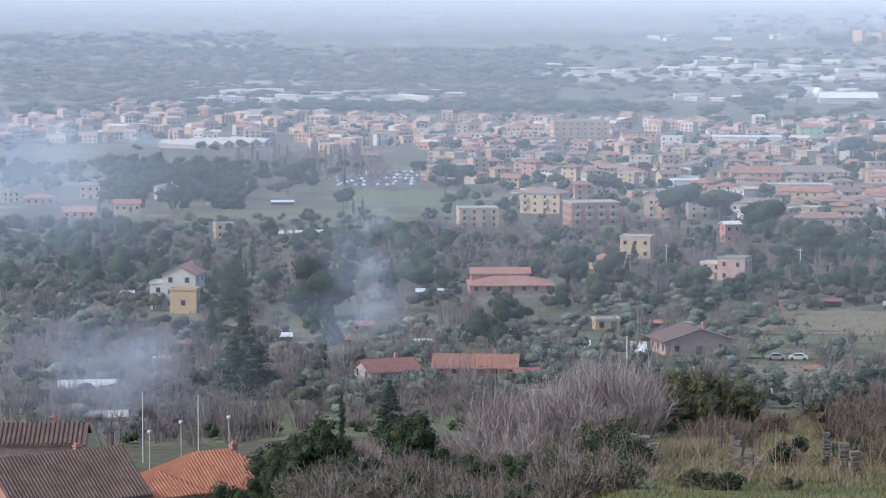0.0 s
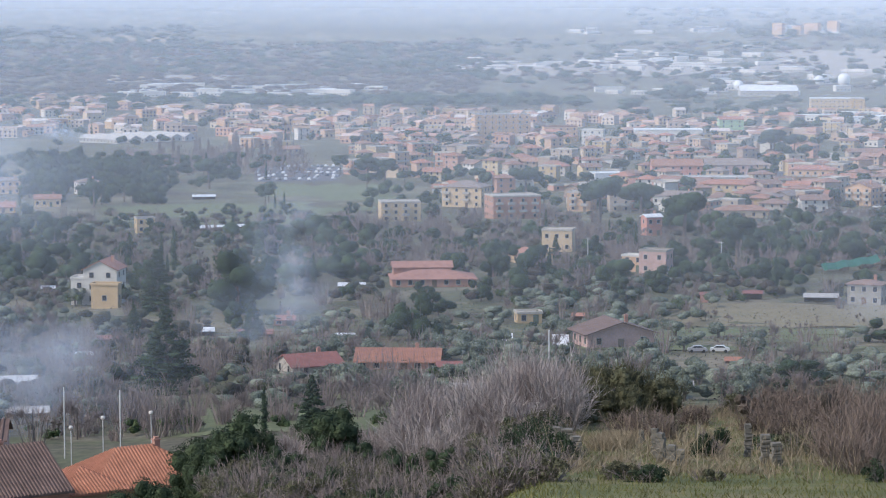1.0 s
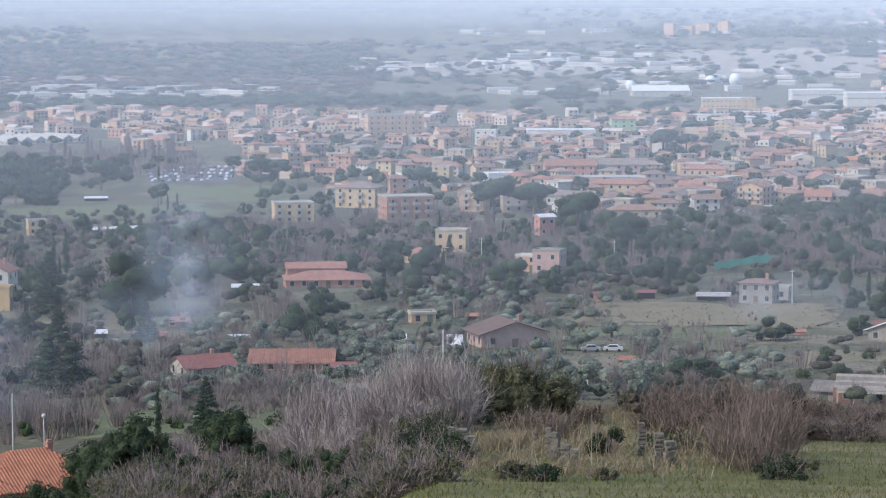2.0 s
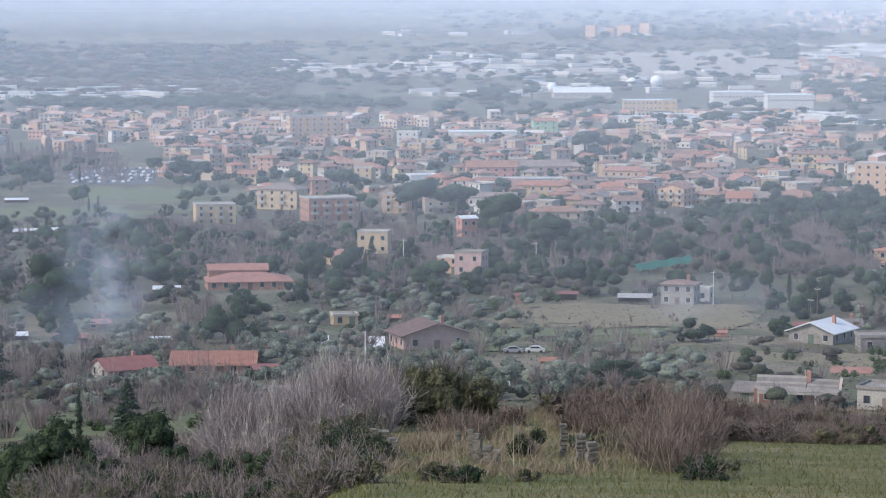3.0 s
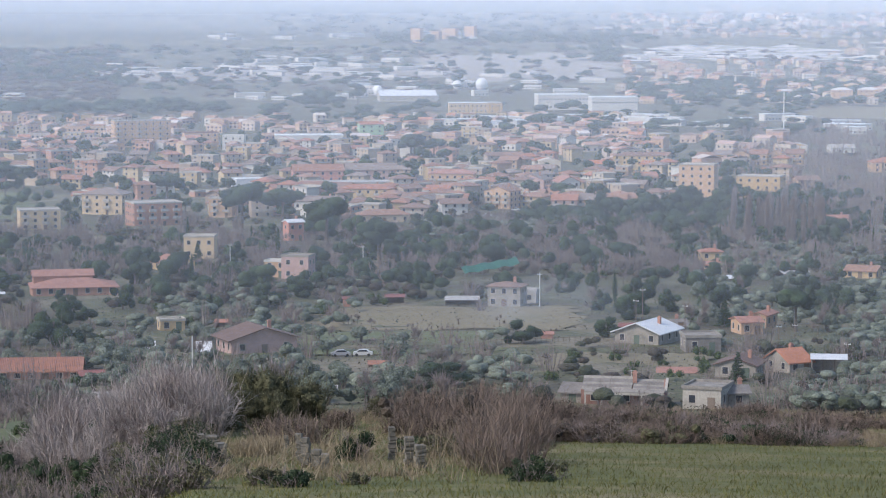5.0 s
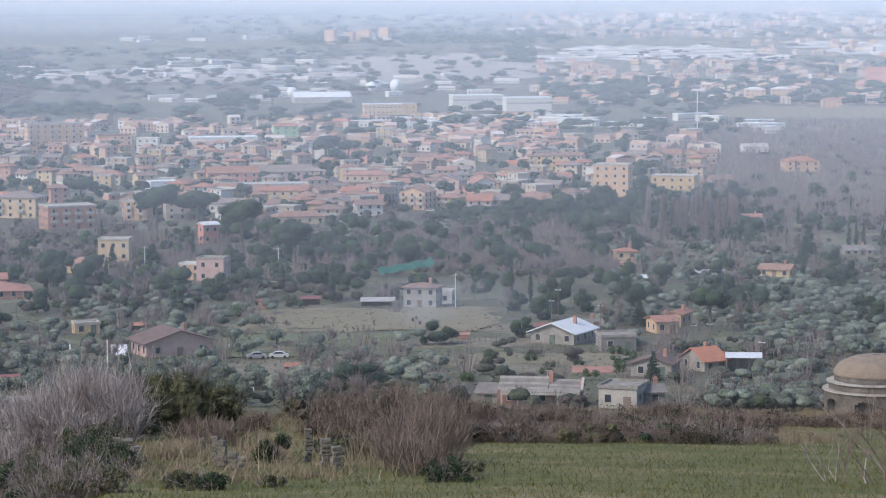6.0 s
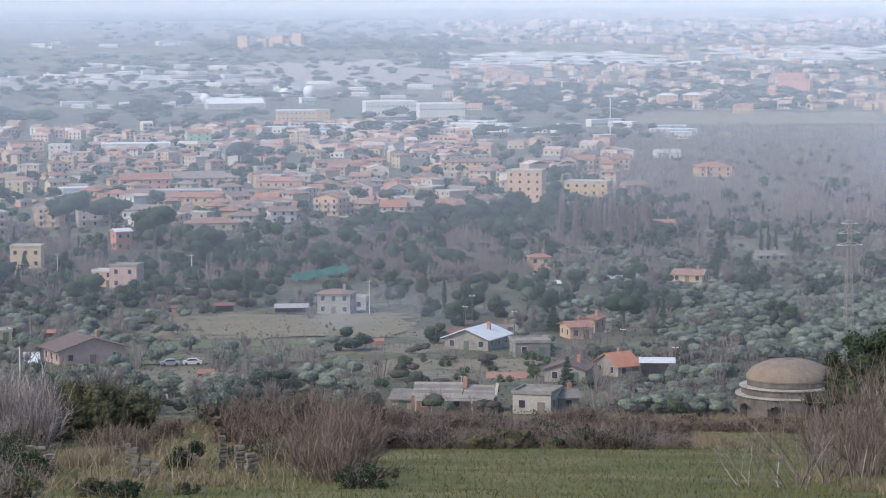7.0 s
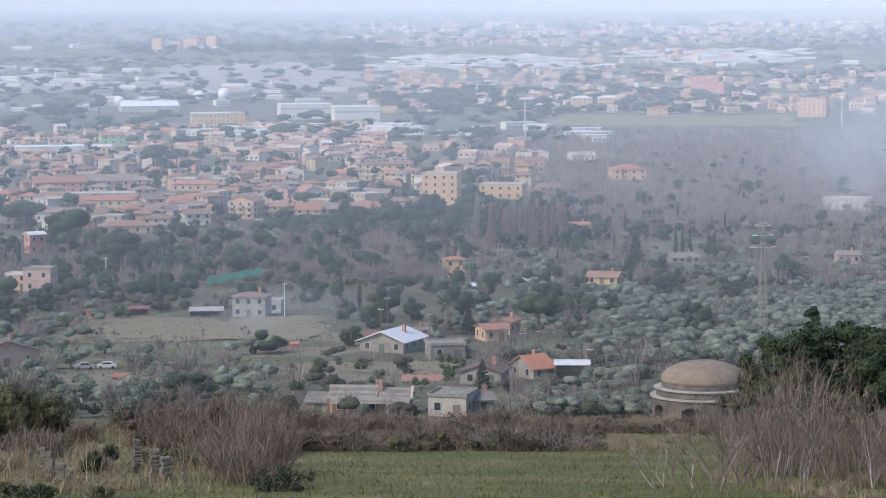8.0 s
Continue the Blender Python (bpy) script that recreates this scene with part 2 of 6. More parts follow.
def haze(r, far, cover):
    """One added haze sheet that rises outwards from the ground at range r and is at its full strength for what lies at
    the farther range.
    """
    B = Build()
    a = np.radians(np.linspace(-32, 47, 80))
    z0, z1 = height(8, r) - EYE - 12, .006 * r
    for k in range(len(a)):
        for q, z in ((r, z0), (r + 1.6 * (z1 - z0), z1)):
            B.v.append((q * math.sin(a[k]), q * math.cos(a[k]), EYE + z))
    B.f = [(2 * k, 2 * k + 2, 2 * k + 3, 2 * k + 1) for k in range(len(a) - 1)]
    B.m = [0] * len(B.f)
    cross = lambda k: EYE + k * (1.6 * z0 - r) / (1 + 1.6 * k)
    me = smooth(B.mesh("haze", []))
    me.materials.append(haze_sheet_material("haze_sheet", cover, cross((EYE - height(8, r)) / (r + 19)), cross((EYE - height(8, far)) / far)))
    tagged(part("haze", me, None), "see-through pale blue sheet imitating haze over the plain", "haze", kind="stuff")


def smooth(me):
    me.polygons.foreach_set("use_smooth", [True] * len(me.polygons))
    return me


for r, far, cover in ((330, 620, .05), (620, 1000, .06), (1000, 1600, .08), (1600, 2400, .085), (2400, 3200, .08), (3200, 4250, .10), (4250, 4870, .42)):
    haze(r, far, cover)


# ---- trees ----
def leaf_quads(pos, nrm, size, rng, long=1.0):
    """Small leaf clumps at the places given, facing roughly the normals."""
    n = len(pos)
    nrm = nrm + rng.normal(0, .55, (n, 3))
    nrm /= np.linalg.norm(nrm, axis=1)[:, None] + 1e-9
    t = np.cross(nrm, rng.normal(0, 1, (n, 3)))
    t /= np.linalg.norm(t, axis=1)[:, None] + 1e-9
    w = np.cross(nrm, t)
    s = size * rng.uniform(.5, 1.4, (n, 1))
    t, w = t * s * .5 * long, w * s * .5
    k = rng.uniform(.2, .8, (n, 1))
    return np.stack([pos - t, pos - w * k, pos + t, pos + w * (1.2 - k)], 1)


def lobed(lobes, n, size, rng, inner=.72):
    """Leaves over a set of lobes (x, y, z, rx, rz)."""
    L = np.array(lobes, float)
    wgt = L[:, 3] * L[:, 4]
    pick = rng.choice(len(L), n, p=wgt / wgt.sum())
    d = rng.normal(0, 1, (n, 3))
    d /= np.linalg.norm(d, axis=1)[:, None]
    d[:, 2] = np.where(d[:, 2] < -.55, -d[:, 2], d[:, 2])
    rad = rng.uniform(inner, 1.08, (n, 1))
    ext = np.stack([L[pick, 3], L[pick, 3], L[pick, 4]], 1)
    return leaf_quads(L[pick, :3] + d * ext * rad, d, size, rng)


def weld(me):
    """One closed skin from faces that meet."""
    bm = bmesh.new()
    bm.from_mesh(me)
    bmesh.ops.remove_doubles(bm, verts=bm.verts, dist=.01)
    bm.to_mesh(me)
    bm.free()
    return me


def cores(B, lobes, rng, k=.7, nu=6, nv=4):
    """The dark mass inside a crown: an uneven closed form within each lobe."""
    for x, y, z, rx, rz in lobes:
        i = len(B.v)
        B.v.append((x, y, z - rz * k))
        for v in range(1, nv):
            t = math.pi * v / nv
            for u in range(nu):
                a = 6.2832 * (u + .5 * (v % 2)) / nu
                q = k * rng.uniform(.8, 1.15)
                B.v.append((x + rx * q * math.sin(t) * math.cos(a), y + rx * q * math.sin(t) * math.sin(a), z - rz * q * math.cos(t)))
        B.v.append((x, y, z + rz * k))
        last = i + 1 + (nv - 1) * nu
        for u in range(nu):
            w = (u + 1) % nu
            B.f.append((i, i + 1 + w, i + 1 + u))
            B.f.append((last, last - nu + u, last - nu + w))
            for v in range(nv - 2):
                p = i + 1 + v * nu
                B.f.append((p + u, p + w, p + nu + w, p + nu + u))
        B.m += [0] * (nu * nv)


def slivers(a, b, w, rng):
    """Thin tapered twigs from a to b (n x 3)."""
    d = b - a
    s = np.cross(d, rng.normal(0, 1, a.shape))
    s /= np.linalg.norm(s, axis=1)[:, None] + 1e-9
    s = s * w * .5
    return np.stack([a - s, a + s, b + s * .3, b - s * .3], 1)


def twigs(rng, h, spread, stems, kids, w=.03, up=1.0, base=.1):
    """A spray of stems from the ground, each with side twigs."""
    ang = rng.uniform(0, 6.283, stems)
    rad = spread * np.sqrt(rng.uniform(0, 1, stems))
    a = np.stack([rad * np.cos(ang) * .6, rad * np.sin(ang) * .6, np.zeros(stems)], 1)
    tip = np.stack([rad * np.cos(ang) * 1.2 + rng.normal(0, .15, stems), rad * np.sin(ang) * 1.2 + rng.normal(0, .15, stems), h * rng.uniform(.55, 1.05, stems) * (1 - .35 * (rad / spread) ** 2) * up], 1)
    out = [slivers(a, tip, w * 1.6, rng)]
    i = rng.integers(0, stems, kids)
    f = rng.uniform(.25, .95, (kids, 1))
    p = a[i] + (tip[i] - a[i]) * f
    q = p + (tip[i] - a[i]) * .22 * rng.uniform(.5, 1.4, (kids, 1)) + rng.normal(0, .13 * h * .6, (kids, 3))
    out.append(slivers(p, q, w, rng))
    j = rng.integers(0, kids, kids)
    f = rng.uniform(.3, 1, (kids, 1))
    p2 = p[j] + (q[j] - p[j]) * f
    q2 = p2 + (q[j] - p[j]) * .5 + rng.normal(0, .07 * h, (kids, 3)) + np.array([0, 0, .03 * h])
    out.append(slivers(p2, q2, w * .8, rng))
    return np.concatenate(out)


def limb(B, rng, p, d, length, rad, depth, tips):
    q = p + d * length
    B.rod(p, q, rad, rad * .62, 5 if depth > 1 else 4)
    if depth == 0:
        tips.append((q, d))
        return
    for _ in range(rng.integers(2, 4)):
        e = (d + Vector(rng.normal(0, .48, 3)) + Vector((0, 0, .12))).normalized()
        limb(B, rng, p + d * length * rng.uniform(.6, 1), e, length * rng.uniform(.6, .82), rad * .58, depth - 1, tips)


PROTO = {}
LABELS = {
    "olive_tree": "silvery green olive tree with a rounded crown",
    "bare_tree": "leafless grey-brown winter tree with fine twigs",
    "umbrella_pine": "dark green umbrella pine with a broad flat crown",
    "cypress": "tall narrow dark green cypress tree",
    "spruce": "tall dark conifer with drooping layered boughs",
    "holm_oak": "dense dark evergreen tree with an uneven crown",
    "poplar": "slender leafless poplar with upright pale twigs",
    "bush": "low rounded evergreen bush among rough grass",
    "laurel": "dense dark green bushy tree covered in small leaves",
}


def tree_proto(kind, v):
    rng = np.random.default_rng(hash_of(kind) + v)
    T, C = Build(), Build()
    leaf = "leaf_dark"
    if kind == "olive_tree":
        for a in range(3):
            T.rod((0, 0, -.3), (rng.normal(0, .5), rng.normal(0, .5), 2.2), .2, .07)
        lobes = [(rng.normal(0, .95), rng.normal(0, .95), rng.uniform(1.7, 3.3), rng.uniform(.8, 1.3), rng.uniform(.7, 1.05)) for _ in range(8)]
        cores(C, lobes, rng, .78, 7, 5)
        C.quads(lobed(lobes, 1000, .32, rng, .75))
        leaf = "leaf_olive"
    elif kind == "holm_oak":
        T.rod((0, 0, -.3), (0, 0, 4), .3, .16)
        lobes = [(rng.normal(0, 1.5), rng.normal(0, 1.5), rng.uniform(1.0, 6.2), rng.uniform(1.2, 2.1), rng.uniform(1.0, 1.7)) for _ in range(13)]
        cores(C, lobes, rng, .88, 7, 5)
        C.quads(lobed(lobes, 900, .42, rng, .82))
    elif kind == "umbrella_pine":
        T.rod((0, 0, -.3), (.2, 0, 6.5), .34, .2, 7)
        for a in range(6):
            T.rod((.15, 0, 5.2 + .2 * a), (2.8 * math.cos(a), 2.8 * math.sin(a), 8.3), .13, .05)
        lobes = [(3.0 * math.sqrt(u) * math.cos(k), 3.0 * math.sqrt(u) * math.sin(k), 7.4 + rng.uniform(-1.1, 1.4) - 1.1 * u, rng.uniform(1.3, 1.9), rng.uniform(1.0, 1.5)) for u, k in zip(rng.uniform(0, 1, 18), rng.uniform(0, 6.283, 18))]
        cores(C, lobes, rng, .88, 7, 5)
        C.quads(lobed(lobes, 900, .4, rng, .82))
    elif kind == "cypress":
        T.rod((0, 0, -.3), (0, 0, 5), .16, .08)
        z = np.linspace(.6, 9.6, 15)
        lobes = [(rng.normal(0, .1), rng.normal(0, .1), q, .15 + .85 * (1 - ((q - 3) / 7) ** 2) if q > 3 else .6 + .13 * q, .7) for q in z]
        lobes = [(a, b, c, max(.16, d), e) for a, b, c, d, e in lobes]
        cores(C, lobes, rng)
        C.quads(lobed(lobes, 500, .36, rng))
    elif kind == "spruce":
        T.rod((0, 0, -.3), (0, 0, 13.5), .3, .03, 7)
        lobes = []
        for k in range(16):
            z = 1.2 + k * .8
            ring = 4.3 * (1 - z / 14.8)
            for a in rng.uniform(0, 6.283, 9 if k < 9 else 5):
                q = ring * rng.uniform(.45, 1)
                lobes.append((q * math.cos(a), q * math.sin(a), z - .12 * q + rng.normal(0, .15), .5 + .36 * ring, .55))
        cores(C, lobes, rng, .6)
        C.quads(lobed(lobes, 4200, .42, rng, .5))
    elif kind == "bare_tree":
        tips = []
        limb(T, rng, Vector((0, 0, -.3)), Vector((0, 0, 1)), 2.4, .14, 3, tips)
        i = rng.integers(0, len(tips), 460)
        p = np.array([tips[k][0] for k in i]) - np.array([tips[k][1] for k in i]) * rng.uniform(0, .9, (460, 1))
        q = p + np.array([tips[k][1] for k in i]) * .8 + rng.normal(0, .55, (460, 3)) + np.array([0, 0, .25])
        C.quads(slivers(p, q, .06, rng))
        leaf = "twig"
    elif kind == "poplar":
        T.rod((0, 0, -.3), (0, 0, 9.5), .18, .03)
        n = 800
        z = rng.uniform(1.5, 9.2, n)
        a = np.stack([np.zeros(n), np.zeros(n), z], 1) + rng.normal(0, .25, (n, 3))
        an = rng.uniform(0, 6.283, n)
        o = 1.0 * (1 - z / 12)
        C.quads(slivers(a, a + np.stack([o * np.cos(an), o * np.sin(an), rng.uniform(.8, 1.9, n)], 1), .055, rng))
        leaf = "twig"
    elif kind == "laurel":
        T.rod((0, 0, -.4), (.1, 0, 2.4), .14, .06)
        lobes = [(rng.normal(0, .75), rng.normal(0, .75), rng.uniform(.7, 4.1), rng.uniform(.8, 1.25), rng.uniform(.7, 1.1)) for _ in range(14)]
        cores(C, lobes, rng)
        C.quads(lobed(lobes, 4200, .15, rng, .82))
        leaf = "leaf_laurel"
    else:
        T.rod((0, 0, -.2), (.1, 0, 1), .08, .04)
        lobes = [(rng.normal(0, .6), rng.normal(0, .6), rng.uniform(.5, 1.4), rng.uniform(.5, .9), rng.uniform(.45, .8)) for _ in range(6)]
        cores(C, lobes, rng)
        C.quads(lobed(lobes, 260, .3, rng))
        leaf = "leaf_green"
    return T.mesh("trunk", ["bark"]), smooth(C.mesh("crown", [leaf]))


def hash_of(s):
    return sum(ord(c) * (i + 3) for i, c in enumerate(s))


OCC = []
CLEAR = [True]
COUNT = {}


def free(p, rad):
    for q, w in OCC:
        if (q[0] - p[0]) ** 2 + (q[1] - p[1]) ** 2 < (rad + w) ** 2:
            return False
    return True


def tree(kind, b, r, s=1.0, sz=None, label="", rng=random, leaf=None):
    """A tree of a kind: its trunk and its crown, on one of four shared shapes."""
    v = rng.randrange(4) if kind in ("olive_tree", "bare_tree", "holm_oak") else rng.randrange(3)
    if (kind, v) not in PROTO:
        PROTO[kind, v] = tree_proto(kind, v)
    tm, cm = PROTO[kind, v]
    ob = root(kind, place(b, r, rng.uniform(0, 360), 0, s, sz), label or LABELS[kind], "tree" if kind != "bush" else "bush", kind.replace("_", " ") + "s of the plain")
    if kind != "bush":
        part("trunk", tm, None, ob)
    part("crown", cm, None, ob)
    COUNT[kind] = COUNT.get(kind, 0) + 1
    if CLEAR[0] and r < 1200:
        for k in (0, 9, 18, 27):
            OCC.append((tuple(at(b, r - k)[:2]), 3.2 * s))
    return ob


def scatter(kind, b0, b1, r0, r1, n, s0=.8, s1=1.25, seed=1, gap=1.0):
    rng = random.Random(seed)
    for _ in range(n):
        b = rng.uniform(b0, b1)
        r = math.exp(rng.uniform(math.log(r0), math.log(r1)))
        p = at(b, r)
        if free(p, gap):
            tree(kind, b, r, rng.uniform(s0, s1), rng=rng)


def woods(name, zones, material, label, seed, per=46, size=.0007, hgt=(4, 9), wide=.45, twiggy=False):
    """Far woods in one mesh. zones: (b0, b1, r0, r1, trees)."""
    rng = np.random.default_rng(seed)
    B = Build()
    for b0, b1, r0, r1, n in zones:
        for _ in range(n):
            b, r = rng.uniform(b0, b1), math.exp(rng.uniform(math.log(r0), math.log(r1)))
            p = at(b, r)
            h = rng.uniform(*hgt)
            if not free(p, 2):
                continue
            if twiggy:
                B.quads(np.array(p) + twigs(rng, h, h * wide * .6, per // 4, per // 2, r * size * .28))
            else:
                k = rng.integers(2, 4)
                lobes = [(p.x + rng.normal(0, h * wide * .4), p.y + rng.normal(0, h * wide * .4), p.z + h * rng.uniform(.3, .75), h * wide * rng.uniform(.5, .8), h * rng.uniform(.18, .3)) for _ in range(k)]
                cores(B, lobes, rng, .92, 6, 4)
                B.quads(lobed(lobes, per, max(.24, r * size), rng, .85))
    ob = part(name, smooth(B.mesh(name, [material])), None)
    return tagged(ob, label, "woods", kind="stuff")


def undergrowth(name, b0, b1, r0, r1, n, material, label, size=(.4, 1.0), seed=1, tall=.5):
    rng = np.random.default_rng(seed)
    b, r = rng.uniform(b0, b1, n), np.exp(rng.uniform(math.log(r0), math.log(r1), n))
    pos = np.array([at(x, y) for x, y in zip(b, r)])
    pos[:, 2] += rng.uniform(.0, tall, n)
    B = Build()
    B.quads(leaf_quads(pos, np.tile((0, -.4, .8), (n, 1)), rng.uniform(size[0], size[1]), rng, 1.5))
    return tagged(part(name, B, material), label, "undergrowth", kind="stuff")


# ---- houses ----
SHARED = {}


def window_mesh(w, h, style):
    """A window in one piece: a proud frame, a recessed dark pane, and shutters where it has them."""
    key = (w, h, style)
    if key not in SHARED:
        B = Build()
        t = .12
        o = [(-w / 2 - t, -t), (w / 2 + t, -t), (w / 2 + t, h + t), (-w / 2 - t, h + t)]
        q = [(-w / 2, 0), (w / 2, 0), (w / 2, h), (-w / 2, h)]
        pts = [(x, .05, z) for x, z in o] + [(x, -.09, z) for x, z in o] + [(x, -.09, z) for x, z in q] + [(x, -.02, z) for x, z in q]
        for k in range(4):
            n = (k + 1) % 4
            B.f += [(k, n, 4 + n, 4 + k), (4 + k, 4 + n, 8 + n, 8 + k), (8 + k, 8 + n, 12 + n, 12 + k)]
            B.m += [0, 0, 0]
        B.f.append((12, 13, 14, 15))
        B.m.append(1)
        B.v += pts
        SHARED[key] = B.mesh("window", ["pale" if style == "plain" else "shutter", "glass_dark"])
    return SHARED[key]


def wall_build(w, d, h, roof, rise, B=None):
    B = B or Build()
    x, y = w / 2, d / 2
    B.box(-x, x, -y, y, -1.2, h)
    if roof == "gable_y":
        B.solid([(-x, -y, h), (x, -y, h), (0, -y, h + rise), (-x, y, h), (x, y, h), (0, y, h + rise)], [(0, 1, 2), (4, 3, 5), (0, 2, 5, 3), (1, 4, 5, 2)])
    elif roof == "gable_x":
        B.solid([(-x, -y, h), (-x, y, h), (-x, 0, h + rise), (x, -y, h), (x, y, h), (x, 0, h + rise)], [(1, 0, 2), (3, 4, 5), (0, 3, 5, 2), (4, 1, 2, 5)])
    return B


def slab(B, p, thick=.22, m=0):
    """A sloping slab over the corners p, with thickness."""
    n = len(p)
    top = [Vector(q) for q in p]
    low = [q - Vector((0, 0, thick)) for q in top]
    B.solid(top + low, [tuple(range(n)), tuple(range(n, 2 * n))[::-1]] + [(i, n + i, n + (i + 1) % n, (i + 1) % n) for i in range(n)], m)


def roof_build(w, d, h, roof, rise, over=.5, B=None, ribs=0.0, rows=None):
    B = B or Build()
    rows = rows if rows is not None else []
    x, y = w / 2 + over, d / 2 + over
    lift = .24
    z0 = h + lift - rise * over / ((w if roof == "gable_y" else d) / 2)
    if roof in ("gable_x", "gable_y"):
        z1 = h + rise + lift
        cut = [(-1, z0), (0, z1), (1, z0), (1, z0 - .22), (0, z1 - .22), (-1, z0 - .22)]
        if roof == "gable_x":
            pts = [(-x, c * y, z) for c, z in cut] + [(x, c * y, z) for c, z in cut]
        else:
            pts = [(c * x, y, z) for c, z in cut] + [(c * x, -y, z) for c, z in cut]
        B.solid(pts, [(k, 6 + k, 6 + (k + 1) % 6, (k + 1) % 6) for k in range(6)] + [(0, 1, 4, 5), (1, 2, 3, 4), (11, 10, 7, 6), (10, 9, 8, 7)])
        if ribs:
            if roof == "gable_x":
                for k in range(int(2 * x / ribs)):
                    q = -x + (k + .5) * ribs
                    rows.append(((q, -y, z0 + .03), (q, 0, z1 + .03)))
            else:
                for k in range(int(2 * y / ribs)):
                    q = -y + (k + .5) * ribs
                    for s in (-1, 1):
                        rows.append(((s * x, q, z0 + .03), (0, q, z1 + .03)))
    elif roof == "hip":
        z0, z1 = h + .05, h + rise + .1
        k = max(.05, x - y)
        B.solid([(-x, -y, z0), (x, -y, z0), (x, y, z0), (-x, y, z0), (-k, 0, z1), (k, 0, z1), (-x, -y, z0 - .2), (x, -y, z0 - .2), (x, y, z0 - .2), (-x, y, z0 - .2)],
                [(0, 1, 5, 4), (1, 2, 5), (2, 3, 4, 5), (3, 0, 4), (0, 6, 7, 1), (1, 7, 8, 2), (2, 8, 9, 3), (3, 9, 6, 0), (6, 9, 8, 7)])
        if ribs:
            n = int(2 * x / ribs)
            for i in range(n):
                q = -x + (i + .5) * ribs
                f = 1.0 if abs(q) <= k else (x - abs(q)) / (x - k)
                for t in (-1, 1):
                    rows.append(((q, t * y, z0 + .03), (q, t * y * (1 - f), z0 + (z1 - z0) * f + .03)))
            for i in range(int(2 * y / ribs)):
                q = -y + (i + .5) * ribs
                f = (y - abs(q)) / y
                for s in (-1, 1):
                    rows.append(((s * x, q, z0 + .03), (s * (x - (x - k) * f), q, z0 + (z1 - z0) * f + .03)))
    else:
        q, u, t = x - over * .6, y - over * .6, .25
        o, n = [(-q, -u), (q, -u), (q, u), (-q, u)], [(-q + t, -u + t), (q - t, -u + t), (q - t, u - t), (-q + t, u - t)]
        pts = [(a, c, h + .003) for a, c in o] + [(a, c, h + .6) for a, c in o] + [(a, c, h + .6) for a, c in n] + [(a, c, h + .2) for a, c in n]
        f = [(11 + 1, 13, 14, 15), (3, 2, 1, 0)]
        for k in range(4):
            m = (k + 1) % 4
            f += [(k, m, 4 + m, 4 + k), (4 + k, 4 + m, 8 + m, 8 + k), (8 + k, 8 + m, 12 + m, 12 + k)]
        B.solid(pts, f)
    return B


def chimney_build():
    if "chimney" not in SHARED:
        B = Build()
        B.box(-.35, .35, -.35, .35, -1.2, 1.1)
        B.box(-.45, .45, -.45, .45, 1.1, 1.25)
        B.box(-.25, .25, -.25, .25, 1.25, 1.5)
        SHARED["chimney"] = B.mesh("chimney", ["brick"])
    return SHARED["chimney"]


def house(b, r, w, h, d=None, roof="gable_x", rise=None, wall="plaster", cover="tile", turn=0, floors=None, cols=None, style="plain", label="", category="house",
          name="house", door=True, chimney=True, ribs=0.0, up=0.0, side=True, balcony=0, over=.5):
    """A house with its wall, roof, windows, door and chimney. w, d, h: the front's width, the depth and the height of the eaves."""
    d = d or w * .8
    rise = rise if rise is not None else min(w, d) * .17
    ob = root(name, place(b, r, turn, up), label or "plastered house with a low tiled roof", category)
    OCC.append((tuple(at(b, r)[:2]), max(w, d) * .62))
    if 400 < r < 1250:
        for k in (9, 18, 27, 38, 50) if r > 600 else (9, 18, 27):
            OCC.append((tuple(at(b, r - k)[:2]), w * .5))
    wl = part("wall", wall_build(w, d, h, roof, rise), wall, ob)
    rows = []
    rf = part("roof", roof_build(w, d, h, roof, rise, over, ribs=ribs, rows=rows), cover, ob)
    for p, q in rows:
        R = Build()
        R.rod(p, q, ribs * .3, ribs * .3, 5)
        part("tile_course", R, cover, rf)
    floors = floors if floors is not None else max(1, round(h / 3.1))
    cols = cols if cols is not None else max(2, round(w / 3.2))
    fh = h / max(1, floors)
    for f in range(floors):
        for c in range(cols):
            x = -w / 2 + w * (c + .5) / cols
            if f == 0 and c == cols // 2 and door:
                D = Build()
                D.box(-.55, .55, -.06, .05, 0, 2.1)
                D.box(-.65, -.55, -.1, .05, 0, 2.2)
                D.box(.55, .65, -.1, .05, 0, 2.2)
                D.box(-.55, .55, -.1, .05, 2.1, 2.2)
                part("door", D, "shutter", ob, m=pose(x, -d / 2, 0))
                continue
            part("window", window_mesh(1.1, 1.3, style), None, ob, m=pose(x, -d / 2, f * fh + fh * .33))
            if balcony and f > 0 and c % balcony == 0:
                Q = Build()
                Q.box(-1.5, 1.5, -1.2, .02, -.18, 0)
                Q.box(-1.5, 1.5, -1.2, -1.12, 0, .95)
                Q.box(-1.5, -1.42, -1.12, 0, 0, .95)
                Q.box(1.42, 1.5, -1.12, 0, 0, .95)
                part("balcony", Q, "pale", ob, m=pose(x, -d / 2, f * fh + .1))
        if side and abs(turn) > 8:
            s = 1 if turn < 0 else -1
            for c in range(max(1, round(d / 4))):
                y = -d / 2 + d * (c + .5) / max(1, round(d / 4))
                part("window", window_mesh(1.0, 1.3, style), None, ob, m=pose(s * w / 2, y, f * fh + fh * .33, 0, 0, 90 * s))
    if chimney and roof != "flat":
        part("chimney", chimney_build(), None, ob, m=pose(w * .22, d * .1, h + rise * .8))
    return ob


